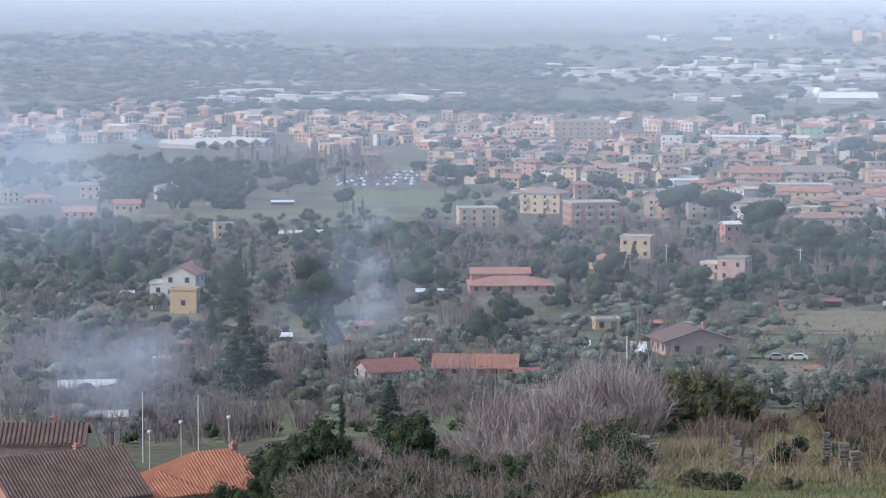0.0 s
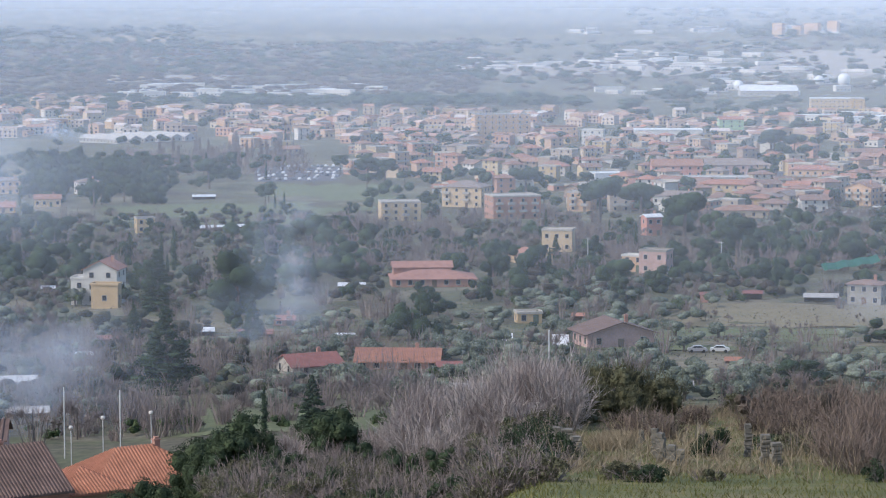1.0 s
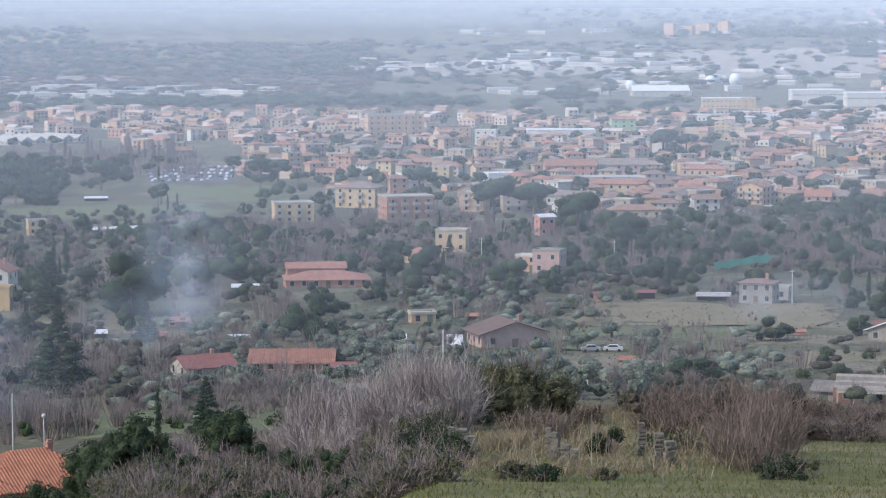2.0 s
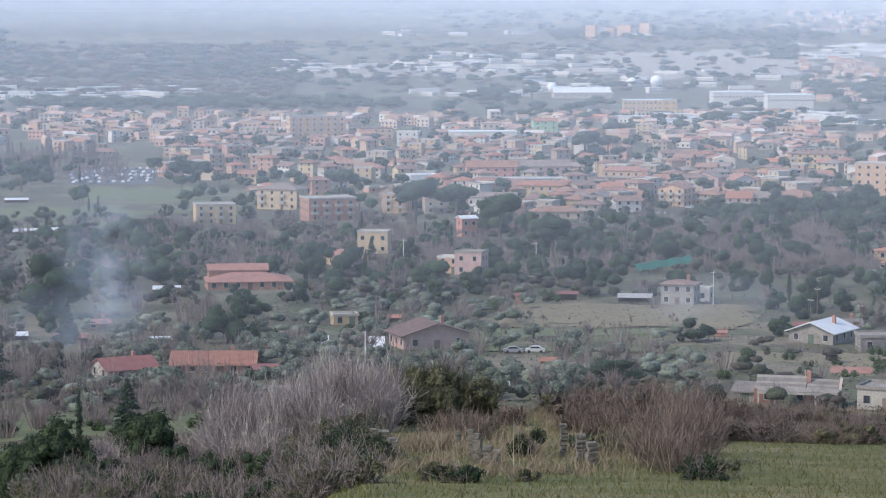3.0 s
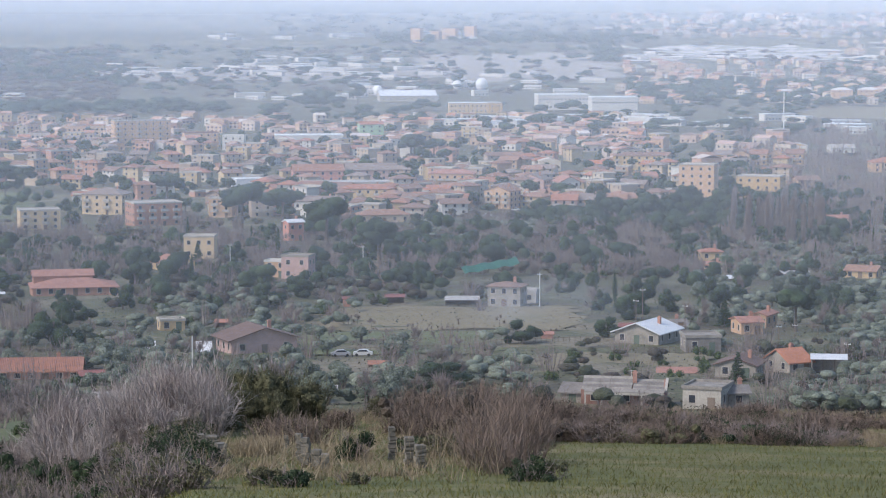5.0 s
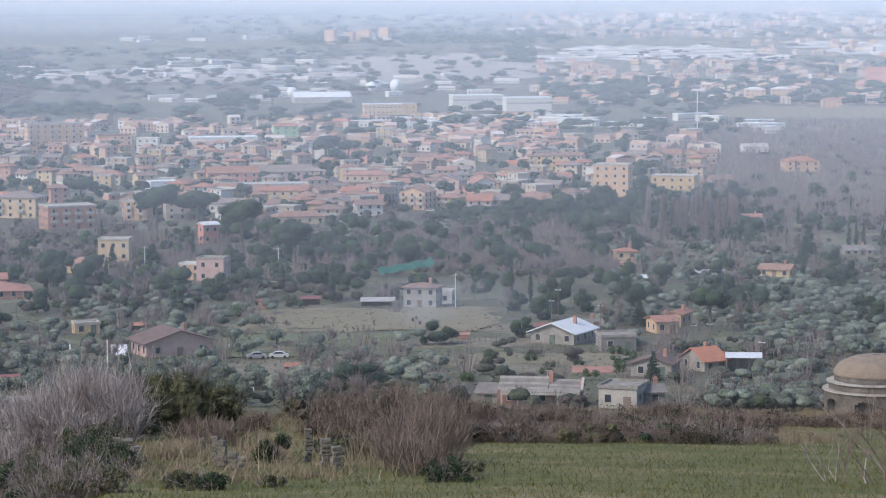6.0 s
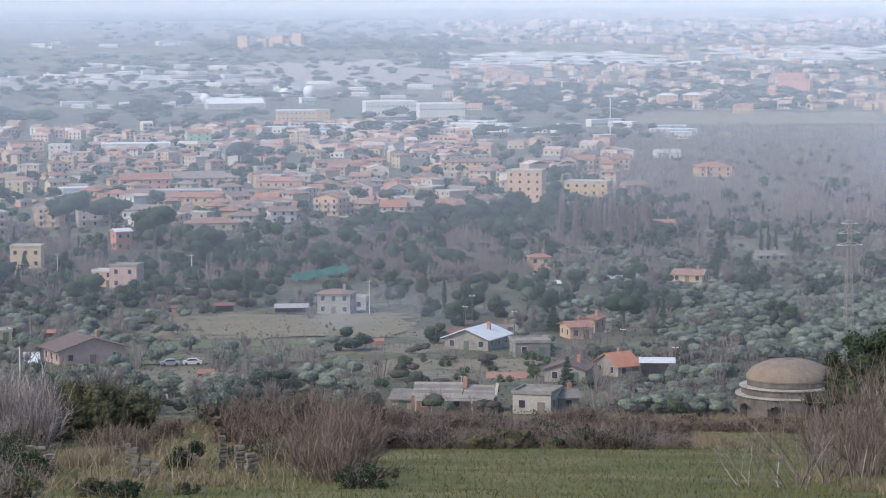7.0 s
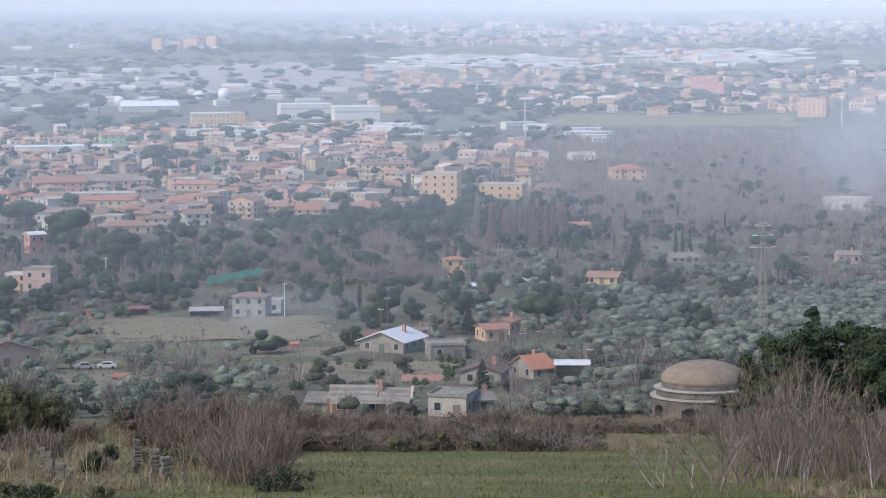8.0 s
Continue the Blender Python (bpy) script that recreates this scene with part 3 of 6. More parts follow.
def shed(b, r, w, h, d=None, cover="shed_roof", wall="wood", turn=0, label="low shed with a pale sheet roof", slope=.5, open_front=True, name="shed", up=0.0):
    """A lean-to: posts, a back wall and a sloping sheet roof."""
    d = d or w * .6
    ob = root(name, place(b, r, turn, up), label, "shed")
    OCC.append((tuple(at(b, r)[:2]), max(w, d) * .6))
    OCC.append((tuple(at(b, r - 9)[:2]), w * .5))
    B = Build()
    slab(B, [(-w / 2 - .2, -d / 2 - .2, h), (w / 2 + .2, -d / 2 - .2, h), (w / 2 + .2, d / 2 + .2, h + slope), (-w / 2 - .2, d / 2 + .2, h + slope)], .1)
    part("roof", B, cover, ob)
    W = Build()
    W.box(-w / 2, w / 2, d / 2 - .12, d / 2, -.6, h + slope - .14)
    W.box(-w / 2, -w / 2 + .12, -d / 2, d / 2 - .12, -.6, h - .13)
    W.box(w / 2 - .12, w / 2, -d / 2, d / 2 - .12, -.6, h - .13)
    if not open_front:
        W.box(-w / 2 + .12, w / 2 - .12, -d / 2, -d / 2 + .12, -.6, h - .13)
    part("wall", W, wall, ob)
    if open_front:
        for x in (-w / 2 + .2, -w / 6, w / 6, w / 2 - .2):
            P = Build()
            P.box(-.07, .07, -.07, .07, -.6, h - .12)
            part("post", P, "wood", ob, m=pose(x, -d / 2 + .1, 0))
    return ob


def pole(b, r, h, rad=.09, label="pale concrete utility pole", name="utility_pole", arm=True, lamp=False, up=0.0, wood=False):
    ob = root(name, place(b, r, random.uniform(-30, 30), up), label, "pole")
    B = Build()
    B.rod((0, 0, -.5), (0, 0, h), rad * 1.3, rad, 8)
    part("shaft", B, "wood" if wood else "pole", ob)
    if arm:
        A = Build()
        A.box(-.7, .7, -.05, .05, h - .6, h - .48)
        for x in (-.6, 0, .6):
            A.rod((x, 0, h - .48), (x, 0, h - .25), .05, .03, 6)
        part("crossarm", A, "pole", ob)
    if lamp:
        G = bpy.data.meshes.new("globe")
        bm = bmesh.new()
        bmesh.ops.create_icosphere(bm, subdivisions=2, radius=.28, matrix=Matrix.Translation((0, 0, h + .2)))
        bm.to_mesh(G)
        bm.free()
        G.materials.append(M["white"])
        part("globe", G, None, ob)
    return ob


# ---- the town: repeated houses built a few times and copied ----
def house_kinds():
    """Twelve kinds of town house, each with wall, roof and windows."""
    kinds = []
    rng = random.Random(11)
    for k in range(14):
        w, d = rng.uniform(8, 14), rng.uniform(7, 10)
        floors = rng.choice((1, 2, 2, 2, 2)) if k < 11 else 3
        h = floors * 2.7
        roof = rng.choice(("gable_x", "gable_y", "hip", "gable_x", "hip", "flat")) if k < 13 else "flat"
        rise = min(w, d) * .2
        ob = new("house", wall_build(w, d, h, roof, rise).mesh("wall", ["plaster"]))
        tagged(ob, "plastered %s house of the town with %s" % (("", "single-storey", "two-storey", "three-storey")[floors], "a flat terrace roof" if roof == "flat" else "a low terracotta roof"), "house", "houses of the town")
        part("roof", roof_build(w, d, h, roof, rise, .9), "tile" if roof != "flat" else "pale", ob)
        cols = max(2, round(w / 4.3))
        for f in range(floors):
            for c in range(cols):
                part("window", window_mesh(1.0, 1.2, "plain"), None, ob, m=pose(-w / 2 + w * (c + .5) / cols, -d / 2, f * 2.8 + .9))
        if k % 2:
            Q = Build()
            bw = w * .4
            Q.box(-bw, bw, -d / 2 - 1.3, -d / 2 + .02, 2.8, 3.0)
            Q.box(-bw, bw, -d / 2 - 1.3, -d / 2 - 1.2, 3.0, 3.9)
            part("balcony", Q, "pale", ob)
        kinds.append((ob, max(w, d)))
    return kinds


def town_block(kinds, zones, seed):
    rng = random.Random(seed)
    used = set()
    for b0, b1, r0, r1, n in zones:
        made, tries = 0, 0
        while made < n and tries < n * 12:
            tries += 1
            b, r = rng.uniform(b0, b1), math.exp(rng.uniform(math.log(r0), math.log(r1)))
            p = at(b, r)
            k = rng.randrange(len(kinds) if r > 1150 else 11)
            ob, size = kinds[k]
            if not free(p, size * .5):
                continue
            OCC.append((tuple(p[:2]), size * .5))
            m = place(b, r, rng.choice((-25, -20, -15, 12, 20, 30, 65, -60)) + rng.uniform(-5, 5))
            if k in used:
                copy_thing(ob, m)
            else:
                used.add(k)
                ob.matrix_basis = m
            made += 1
    for k, (ob, _) in enumerate(kinds):
        if k not in used:
            ob.matrix_basis = place(12 + k * .3, 1900, 10)


def far_town(name, zones, seed, label, walls="town_wall", roofs="town_roof", w=(8, 16), hs=(4, 8), flat=.18):
    """Far houses in one mesh: walls with recessed dark windows and roofs."""
    rng = random.Random(seed)
    B = Build()
    for b0, b1, r0, r1, n in zones:
        for _ in range(n):
            b, r = rng.uniform(b0, b1), math.exp(rng.uniform(math.log(r0), math.log(r1)))
            p = at(b, r)
            if not free(p, 4):
                continue
            ww, dd, h = rng.uniform(*w), rng.uniform(8, 12), rng.uniform(*hs)
            m = place(b, r, rng.uniform(-35, 35))
            H, F = Build(), Build()
            kind = "flat" if rng.random() < flat else rng.choice(("gable_x", "gable_y", "hip"))
            wall_build(ww, dd, h, kind, 1.7, H)
            x, y = ww / 2, dd / 2
            if kind == "flat":
                F.box(-x - .3, x + .3, -y - .3, y + .3, h, h + .4)
            elif kind == "gable_x":
                slab(F, [(-x, -y - .4, h), (x, -y - .4, h), (x, 0, h + 1.9), (-x, 0, h + 1.9)])
                slab(F, [(x, y + .4, h), (-x, y + .4, h), (-x, 0, h + 1.9), (x, 0, h + 1.9)])
            else:
                slab(F, [(-x - .4, y, h), (-x - .4, -y, h), (0, -y, h + 1.9), (0, y, h + 1.9)])
                slab(F, [(x + .4, -y, h), (x + .4, y, h), (0, y, h + 1.9), (0, -y, h + 1.9)])
            for src, slot in ((H, 0), (F, 1)):
                i = len(B.v)
                B.v += [tuple(m @ Vector(q)) for q in src.v]
                B.f += [tuple(i + k for k in f) for f in src.f]
                B.m += [slot] * len(src.f)
            for f in range(int(h / 3)):
                for c in range(int(ww / 3.5)):
                    wx = -x + ww * (c + .5) / int(ww / 3.5)
                    B.face([m @ Vector(q) for q in ((wx - .7, -y - .03, f * 3 + .9), (wx + .7, -y - .03, f * 3 + .9), (wx + .7, -y - .03, f * 3 + 2.4), (wx - .7, -y - .03, f * 3 + 2.4))], 2)
    return tagged(part(name, B, [walls, roofs, "glass_dark"]), label, "town", kind="stuff")


# ---- houses below the hill, each by its bearing and range ----
house(-5.57, 694, w=8.8, h=9.1, d=10, roof="gable_y", rise=2.2, wall="white", cover="tile_orange", turn=-14, floors=3, cols=2, label="tall white villa with an orange gable roof beside olive trees", name="villa")
house(-5.54, 680, w=6.9, h=5.7, d=4, roof="flat", wall="cream", cover="cream", turn=-14, floors=1, cols=1, label="yellow flat-topped wing of a villa", name="annex", door=False)
house(-6.04, 694, w=4.4, h=6.6, d=7, roof="flat", wall="white", cover="white", turn=-14, floors=2, cols=1, label="white terraced wing of a villa", name="annex")
house(-4.71, 1037, w=7.0, h=5.5, roof="flat", wall="cream", cover="pale", turn=10, cols=2, label="small yellow cube-shaped house among trees")
house(-5.89, 1342, w=11.9, h=6.2, roof="hip", wall="white", cover="tile", turn=15, style="shutters", label="white farmhouse with a brown hipped roof")
shed(-5.97, 543, w=5.0, h=1.6, cover="metal_white", wall="white", open_front=False, label="white garden shed with a bright sheet roof")
shed(-7.64, 486, w=10.3, h=1.6, wall="concrete", open_front=False, label="long low grey shed among vegetable plots")
house(-1.21, 511, w=10.3, h=1.9, d=9, roof="gable_x", rise=1.8, wall="pale", cover="roof_rust", turn=22, cols=2, label="low house with a dark red roof")
house(0.72, 522, w=16.1, h=1.8, d=10, roof="gable_x", rise=1.9, wall="brick", cover="tile_orange", turn=-4, cols=6, label="long low farmhouse with an orange tiled roof", ribs=.35)
shed(1.96, 514, w=7.6, h=1.1, cover="roof_rust", label="low open shed with a red roof")
house(5.34, 577, w=14.9, h=3.4, d=11, roof="gable_y", rise=2.3, wall="rose", cover="tile_old", turn=18, floors=1, cols=3, label="wide dusky pink house with a shallow gable roof", over=1.0)
house(1.45, 752, w=23.5, h=2.3, d=15, roof="hip", rise=1.9, wall="brick", cover="tile_orange", turn=4, floors=1, cols=7, label="long red-brown barn with a broad lower tiled roof", name="barn", category="barn", chimney=False)
house(1.22, 757, w=16.5, h=4.9, d=7, roof="gable_x", rise=1.3, wall="brick", cover="tile_orange", turn=4, floors=0, cols=0, label="raised middle of a long barn with an orange tiled roof", name="barn", category="barn", chimney=False)
house(4.16, 912, w=10.4, h=7.3, roof="flat", wall="cream", cover="pale", turn=-8, label="pale yellow two-storey house with a flat roof")
house(3.55, 855, w=11.9, h=2.5, roof="gable_y", rise=1.8, wall="cream", cover="tile_orange", turn=20, label="low cream house with an orange-red gable roof")
house(5.81, 810, w=6.8, h=4.8, roof="flat", wall="peach", cover="white", turn=-18, label="orange two-storey house with a white flat roof")
house(6.25, 803, w=8.5, h=6.8, d=7, roof="flat", wall="rose", cover="weathered", turn=-18, cols=2, label="unfinished grey concrete house", chimney=False)
house(6.15, 1006, w=6.4, h=7.2, roof="gable_x", wall="pink", cover="shed_roof", turn=25, cols=2, label="narrow salmon pink house with a grey roof")
house(0.74, 1111, w=16.4, h=8.0, roof="flat", wall="cream", cover="pale", turn=6, cols=4, balcony=2, label="yellow two-storey apartment house with a flat roof")
house(2.20, 1219, w=19.0, h=9.3, roof="hip", wall="cream", cover="tile", turn=-20, cols=4, balcony=2, label="cream two-storey house with a hipped roof")
house(3.17, 1133, w=20.6, h=9.6, roof="flat", wall="brick", cover="pale", turn=14, cols=4, balcony=1, label="brick red house with pale balconies and terraces")
house(2.92, 1968, w=41.5, h=19.1, d=14, roof="flat", wall="peach", cover="pale", turn=12, floors=5, cols=8, balcony=3, label="long peach apartment block five storeys high", name="apartment_block", category="apartment block")
house(4.18, 1953, w=24.7, h=10.7, d=12, roof="flat", wall="peach", cover="tile", turn=8, floors=3, cols=5, label="low peach apartment block", name="apartment_block", category="apartment block")
house(4.90, 1897, w=15.2, h=10.4, d=12, roof="flat", wall="white", cover="white", turn=-8, floors=3, cols=3, label="white three-storey building with a flat roof")
house(5.18, 1380, w=14.6, h=7.6, d=12, roof="flat", wall="metal_white", cover="metal_white", turn=14, floors=1, cols=3, label="white flat-roofed hall among the houses", name="hall", category="hall")
for k in range(6):
    house(-5.56 + k * .29, 1950 + 10 * k, w=9.5, h=3.2, d=44, roof="gable_y", rise=2.4, wall="concrete", cover="concrete", turn=38, floors=1, cols=2, label="long grey greenhouse with a ridged roof", name="greenhouse", category="greenhouse", door=False, chimney=False)
house(3.51, 629, w=5.8, h=2.4, roof="flat", wall="cream", cover="pale", turn=10, cols=2, label="small cream hut with a flat terrace")
shed(4.63, 637, w=3.8, h=1.1, cover="tile_orange", label="tiny shed with an orange roof")
shed(2.97, 578, w=3.9, h=0.7, d=3, cover="metal_white", slope=1.6, wall="white", open_front=False, label="white sloping greenhouse frame", name="cold_frame")
shed(4.21, 572, w=3.1, h=0.7, d=3, cover="metal_white", slope=2.0, wall="white", open_front=False, label="white sloping greenhouse frame", name="cold_frame")
shed(-3.52, 599, w=5.6, h=1.5, cover="metal_white", label="open shed with a white roof")
shed(-2.36, 597, w=7.6, h=1.0, cover="tile_red", label="long low shed with a rusty roof")
shed(-0.39, 588, w=5.7, h=1.0, cover="metal_white", label="low greenhouse with a white roof")
shed(-0.29, 734, w=7.4, h=1.2, cover="metal_white", label="low greenhouse with a white roof")
shed(2.15, 470, w=6.9, h=0.8, cover="concrete", label="low grey shed behind bare shrubs")
shed(7.28, 691, w=2.0, h=2.0, cover="tile_red", wall="brick", open_front=False, label="tiny red tool shed at a field edge")
shed(8.32, 701, w=5.0, h=1.8, cover="tile_red", label="small open shed with a red roof")
shed(7.95, 533, w=3.8, h=0.9, cover="tile", label="low shed in a vegetable garden")
shed(6.76, 480, w=5.1, h=0.6, cover="concrete", label="low grey shed in a vegetable garden")
shed(-5.52, 589, w=4.5, h=1.0, cover="tile_red", label="low shed with a dull red roof")
shed(-7.22, 430, w=6.4, h=0.9, cover="concrete", label="low grey shed in a garden")
shed(-6.77, 742, w=3.8, h=0.8, cover="metal_white", label="small shed with a white roof")
shed(-3.32, 1047, w=13.3, h=1.3, cover="metal_white", label="low greenhouse with a white roof")
shed(-2.60, 1053, w=11.1, h=1.3, cover="metal_white", label="low greenhouse with a white roof")
shed(-3.44, 1285, w=10.9, h=1.6, cover="metal_white", label="low greenhouse with a white roof")
house(-8.60, 1308, w=13.8, h=3.3, roof="hip", wall="peach", cover="tile_orange", label="low orange house with a tiled roof")
house(-7.77, 1203, w=14.2, h=2.5, roof="gable_x", wall="peach", cover="tile_orange", label="low orange house with a tiled roof")
house(-6.75, 1242, w=12.1, h=3.7, roof="gable_x", wall="cream", cover="tile", label="pale cottage with a brown roof")
house(-1.75, 627, w=4.8, h=1.3, roof="gable_x", wall="brick", cover="tile_red", label="small red cottage between trees")
house(-9.19, 1329, w=8.4, h=5.1, roof="gable_y", wall="cream", cover="tile", label="cream cottage with a brown roof")
house(-7.53, 1352, w=10.3, h=6.9, roof="gable_x", wall="peach", cover="tile", label="plastered farmhouse with a brown roof")

# ---- middle and right of the plain ----
house(10.74, 690, w=8.7, h=5.5, d=7, roof="hip", rise=.9, wall="weathered", cover="tile", turn=-14, floors=2, cols=3, label="abandoned pale stone house with a broken roof")
house(11.25, 701, w=3.8, h=3.3, d=4, roof="flat", wall="concrete", cover="concrete", turn=-14, floors=1, cols=1, label="grey shed wall beside an abandoned house", name="annex", door=False)
house(13.76, 597, w=10.6, h=2.8, d=12, roof="gable_y", rise=2.0, wall="weathered", cover="metal_white", turn=-24, floors=1, cols=3, label="white bungalow with a bright sheet roof", over=.8)
shed(13.39, 611, w=5.2, h=2.3, cover="roof_rust", wall="pale", open_front=False, label="low white lean-to with a red roof")
house(14.89, 580, w=7.6, h=3.2, d=8, roof="flat", wall="roof_slate", cover="weathered", turn=10, floors=1, cols=2, label="dark grey flat-roofed concrete outbuilding beside a bungalow")
house(14.26, 628, w=6.6, h=1.1, d=8, roof="gable_x", wall="weathered", cover="roof_slate", turn=10, floors=1, cols=2, label="low grey barn behind a bungalow")


def derelict(b, r):
    """A long ruined farmhouse: sagging roof halves, a porch beam on posts, brick back wall, chimney."""
    ob = root("derelict_farmhouse", place(b, r, -6), "derelict brick farmhouse with a sagging grey roof and open porch", "farmhouse")
    OCC.append((tuple(at(b, r)[:2]), 9))
    OCC.append((tuple(at(b, r - 9)[:2]), 7))
    W = Build()
    W.box(-7.2, 7.2, -1.6, -1.35, -1.2, 2.7)
    W.box(-7.2, -6.95, -1.35, 4.2, -1.2, 2.7)
    W.box(6.95, 7.2, -1.35, 4.2, -1.2, 2.7)
    W.box(-6.95, 6.95, 3.95, 4.2, -1.2, 2.7)
    W.solid([(6.95, -1.6, 2.7), (7.2, -1.6, 2.7), (7.2, 4.2, 2.7), (6.95, 4.2, 2.7), (6.95, 1.3, 4.4), (7.2, 1.3, 4.4)], [(0, 1, 5, 4), (1, 2, 5), (2, 3, 4, 5), (3, 0, 4)])
    part("wall", W, "brick_wall", ob)
    for x0, x1, z, tilt in ((-7.0, 1.6, 4.6, .0), (1.75, 7.5, 4.25, -.15)):
        n = 7
        for k in range(n):
            f0, f1 = k / n, (k + .97) / n
            sag = .18 * math.sin(math.pi * f0) + .07 * ((k * 5) % 3 - 1)
            R = Build()
            slab(R, [(x0, -2.3 + 3.6 * f0, 2.75 + (z - 2.75) * f0 - sag), (x1, -2.3 + 3.6 * f0, 2.75 + (z - 2.75) * f0 - sag + tilt), (x1, -2.3 + 3.6 * f1, 2.75 + (z - 2.75) * f1 - sag + tilt + .1), (x0, -2.3 + 3.6 * f1, 2.75 + (z - 2.75) * f1 - sag + .1)], .14)
            part("tile_course", R, "roof_slate" if k % 3 else "weathered", ob)
        R = Build()
        slab(R, [(x0, 4.6, 2.7), (x0, 1.3, z), (x1, 1.3, z + tilt), (x1, 4.6, 2.7)], .2)
        part("roof", R, "roof_slate", ob)
    V = Build()
    slab(V, [(7.2, -1.9, 2.75), (7.65, -1.9, 2.75), (7.65, 1.3, 4.55), (7.2, 1.3, 4.55)], .3)
    part("verge", V, "pale", ob, "pale concrete gable verge")
    P = Build()
    P.box(-6.4, 7.3, -3.9, -3.6, 2.1, 2.5)
    part("porch_beam", P, "pale", ob)
    S = Build()
    slab(S, [(-6.4, -3.9, 2.62), (7.3, -3.9, 2.62), (7.3, -2.2, 2.95), (-6.4, -2.2, 2.95)], .1)
    part("porch_roof", S, "weathered", ob)
    Q = Build()
    Q.box(-.14, .14, -.14, .14, -1, 2.1)
    post = Q.mesh("post", ["pale"])
    for x in (-6.2, -3.4, 0, 3.5, 7.1):
        part("post", post, None, ob, m=pose(x, -3.75, 0))
    for x in (-4.9, -1.9, .6):
        part("window", window_mesh(1.1, 1.3, "plain"), None, ob, m=pose(x, -1.6, .8))
    D = Build()
    D.box(-.5, .5, -.08, .04, 0, 2.1)
    part("door", D, "shutter", ob, m=pose(3.1, -1.6, 0))
    part("chimney", chimney_build(), None, ob, m=pose(1.9, .6, 4.3))
    A = Build()
    A.rod((0, 0, 0), (0, 0, 1.4), .04, .03, 5)
    A.rod((-.5, 0, 1.2), (.5, 0, 1.3), .03, .03, 4)
    part("aerial", A, "pole", ob, m=pose(1.2, 1.3, 4.4))


derelict(13.25, 458)
house(12.25, 462, w=4.2, h=2.0, d=6, roof="gable_x", rise=1.2, wall="weathered", cover="roof_slate", turn=-16, floors=1, cols=1, label="low stone shed with a slumped roof beside a farmhouse", name="shed", chimney=False)
house(15.06, 455, w=6.7, h=3.5, d=8, roof="flat", wall="pale", cover="weathered", turn=-15, floors=1, cols=2, label="ruined pale concrete house without a roof")
house(15.66, 458, w=3.5, h=2.5, d=6, roof="gable_x", rise=.9, wall="weathered", cover="roof_slate", turn=10, floors=1, cols=1, label="low grey outbuilding of a ruin", door=False)
house(15.74, 518, w=8.1, h=2.6, d=8, roof="gable_y", rise=1.3, wall="weathered", cover="tile_old", turn=-12, floors=1, cols=2, label="grey farm shed with a shallow gable")
house(16.77, 532, w=5.6, h=2.2, d=8, roof="gable_x", rise=2.2, wall="weathered", cover="tile_new", turn=38, floors=1, cols=2, label="small house with an orange sloping roof")
shed(17.63, 530, w=6.9, h=2.9, cover="shed_roof", wall="weathered", label="tall open shed with a white roof")
house(15.88, 620, w=5.2, h=2.9, d=8, roof="gable_x", wall="peach", cover="tile_orange", turn=18, cols=2, label="peach house with an orange roof beside a pine")
house(16.24, 638, w=3.8, h=3.0, d=8, roof="gable_y", wall="peach", cover="tile_orange", turn=-18, cols=2, label="peach house with an orange roof beside a pine")
house(15.09, 896, w=7.2, h=3.0, roof="hip", wall="cream", cover="tile", turn=10, cols=2, label="cream house with a hipped roof in olive groves")
house(15.15, 851, w=5.8, h=1.4, roof="gable_x", wall="peach", cover="tile_orange", turn=-14, cols=2, label="low house with an orange roof in olive groves")
house(14.83, 1313, w=17.2, h=17.7, d=13, roof="flat", wall="peach", cover="pale", turn=-10, floors=5, cols=4, label="ochre brick apartment block five storeys high", name="apartment_block", category="apartment block")
house(16.15, 1344, w=22.1, h=10.8, d=13, roof="flat", wall="ochre", cover="pale", turn=-12, floors=3, cols=5, label="ochre apartment block three storeys high", name="apartment_block", category="apartment block")
shed(9.77, 696, w=8.8, h=1.5, cover="concrete", label="long low grey shed at a field edge")
shed(11.60, 601, w=2.8, h=1.3, cover="tile_orange", wall="brick", open_front=False, label="tiny hut with an orange roof")
shed(14.39, 523, w=7.7, h=0.4, cover="tile_orange", label="low shed with an orange roof")
house(18.34, 815, w=9.6, h=2.4, roof="gable_x", wall="cream", cover="tile", turn=-16, cols=3, label="cream house with a pale tiled roof in olive groves")
house(17.77, 1134, w=8.6, h=2.9, roof="gable_x", wall="peach", cover="tile_orange", turn=12, cols=3, label="orange-roofed house at the wood's edge")
house(18.80, 1607, w=20.4, h=6.1, roof="hip", wall="peach", cover="tile", turn=12, cols=4, label="long peach house with a tiled roof in fields")
house(17.83, 1853, w=17.2, h=3.9, roof="gable_x", wall="white", cover="pale", turn=12, cols=4, label="low white house in fields")
house(20.01, 932, w=9.8, h=1.6, roof="gable_x", wall="weathered", cover="roof_slate", turn=12, cols=4, label="low grey house behind a row of cypresses")
shed(15.65, 798, w=7.8, h=0.7, cover="metal_white", label="low greenhouse with a white roof")
shed(16.86, 819, w=9.7, h=0.9, cover="concrete", label="low grey shed among olive trees")
house(23.48, 929, w=7.9, h=3.1, roof="gable_x", wall="rose", cover="tile", turn=12, cols=3, label="dull pink house half hidden by trees")

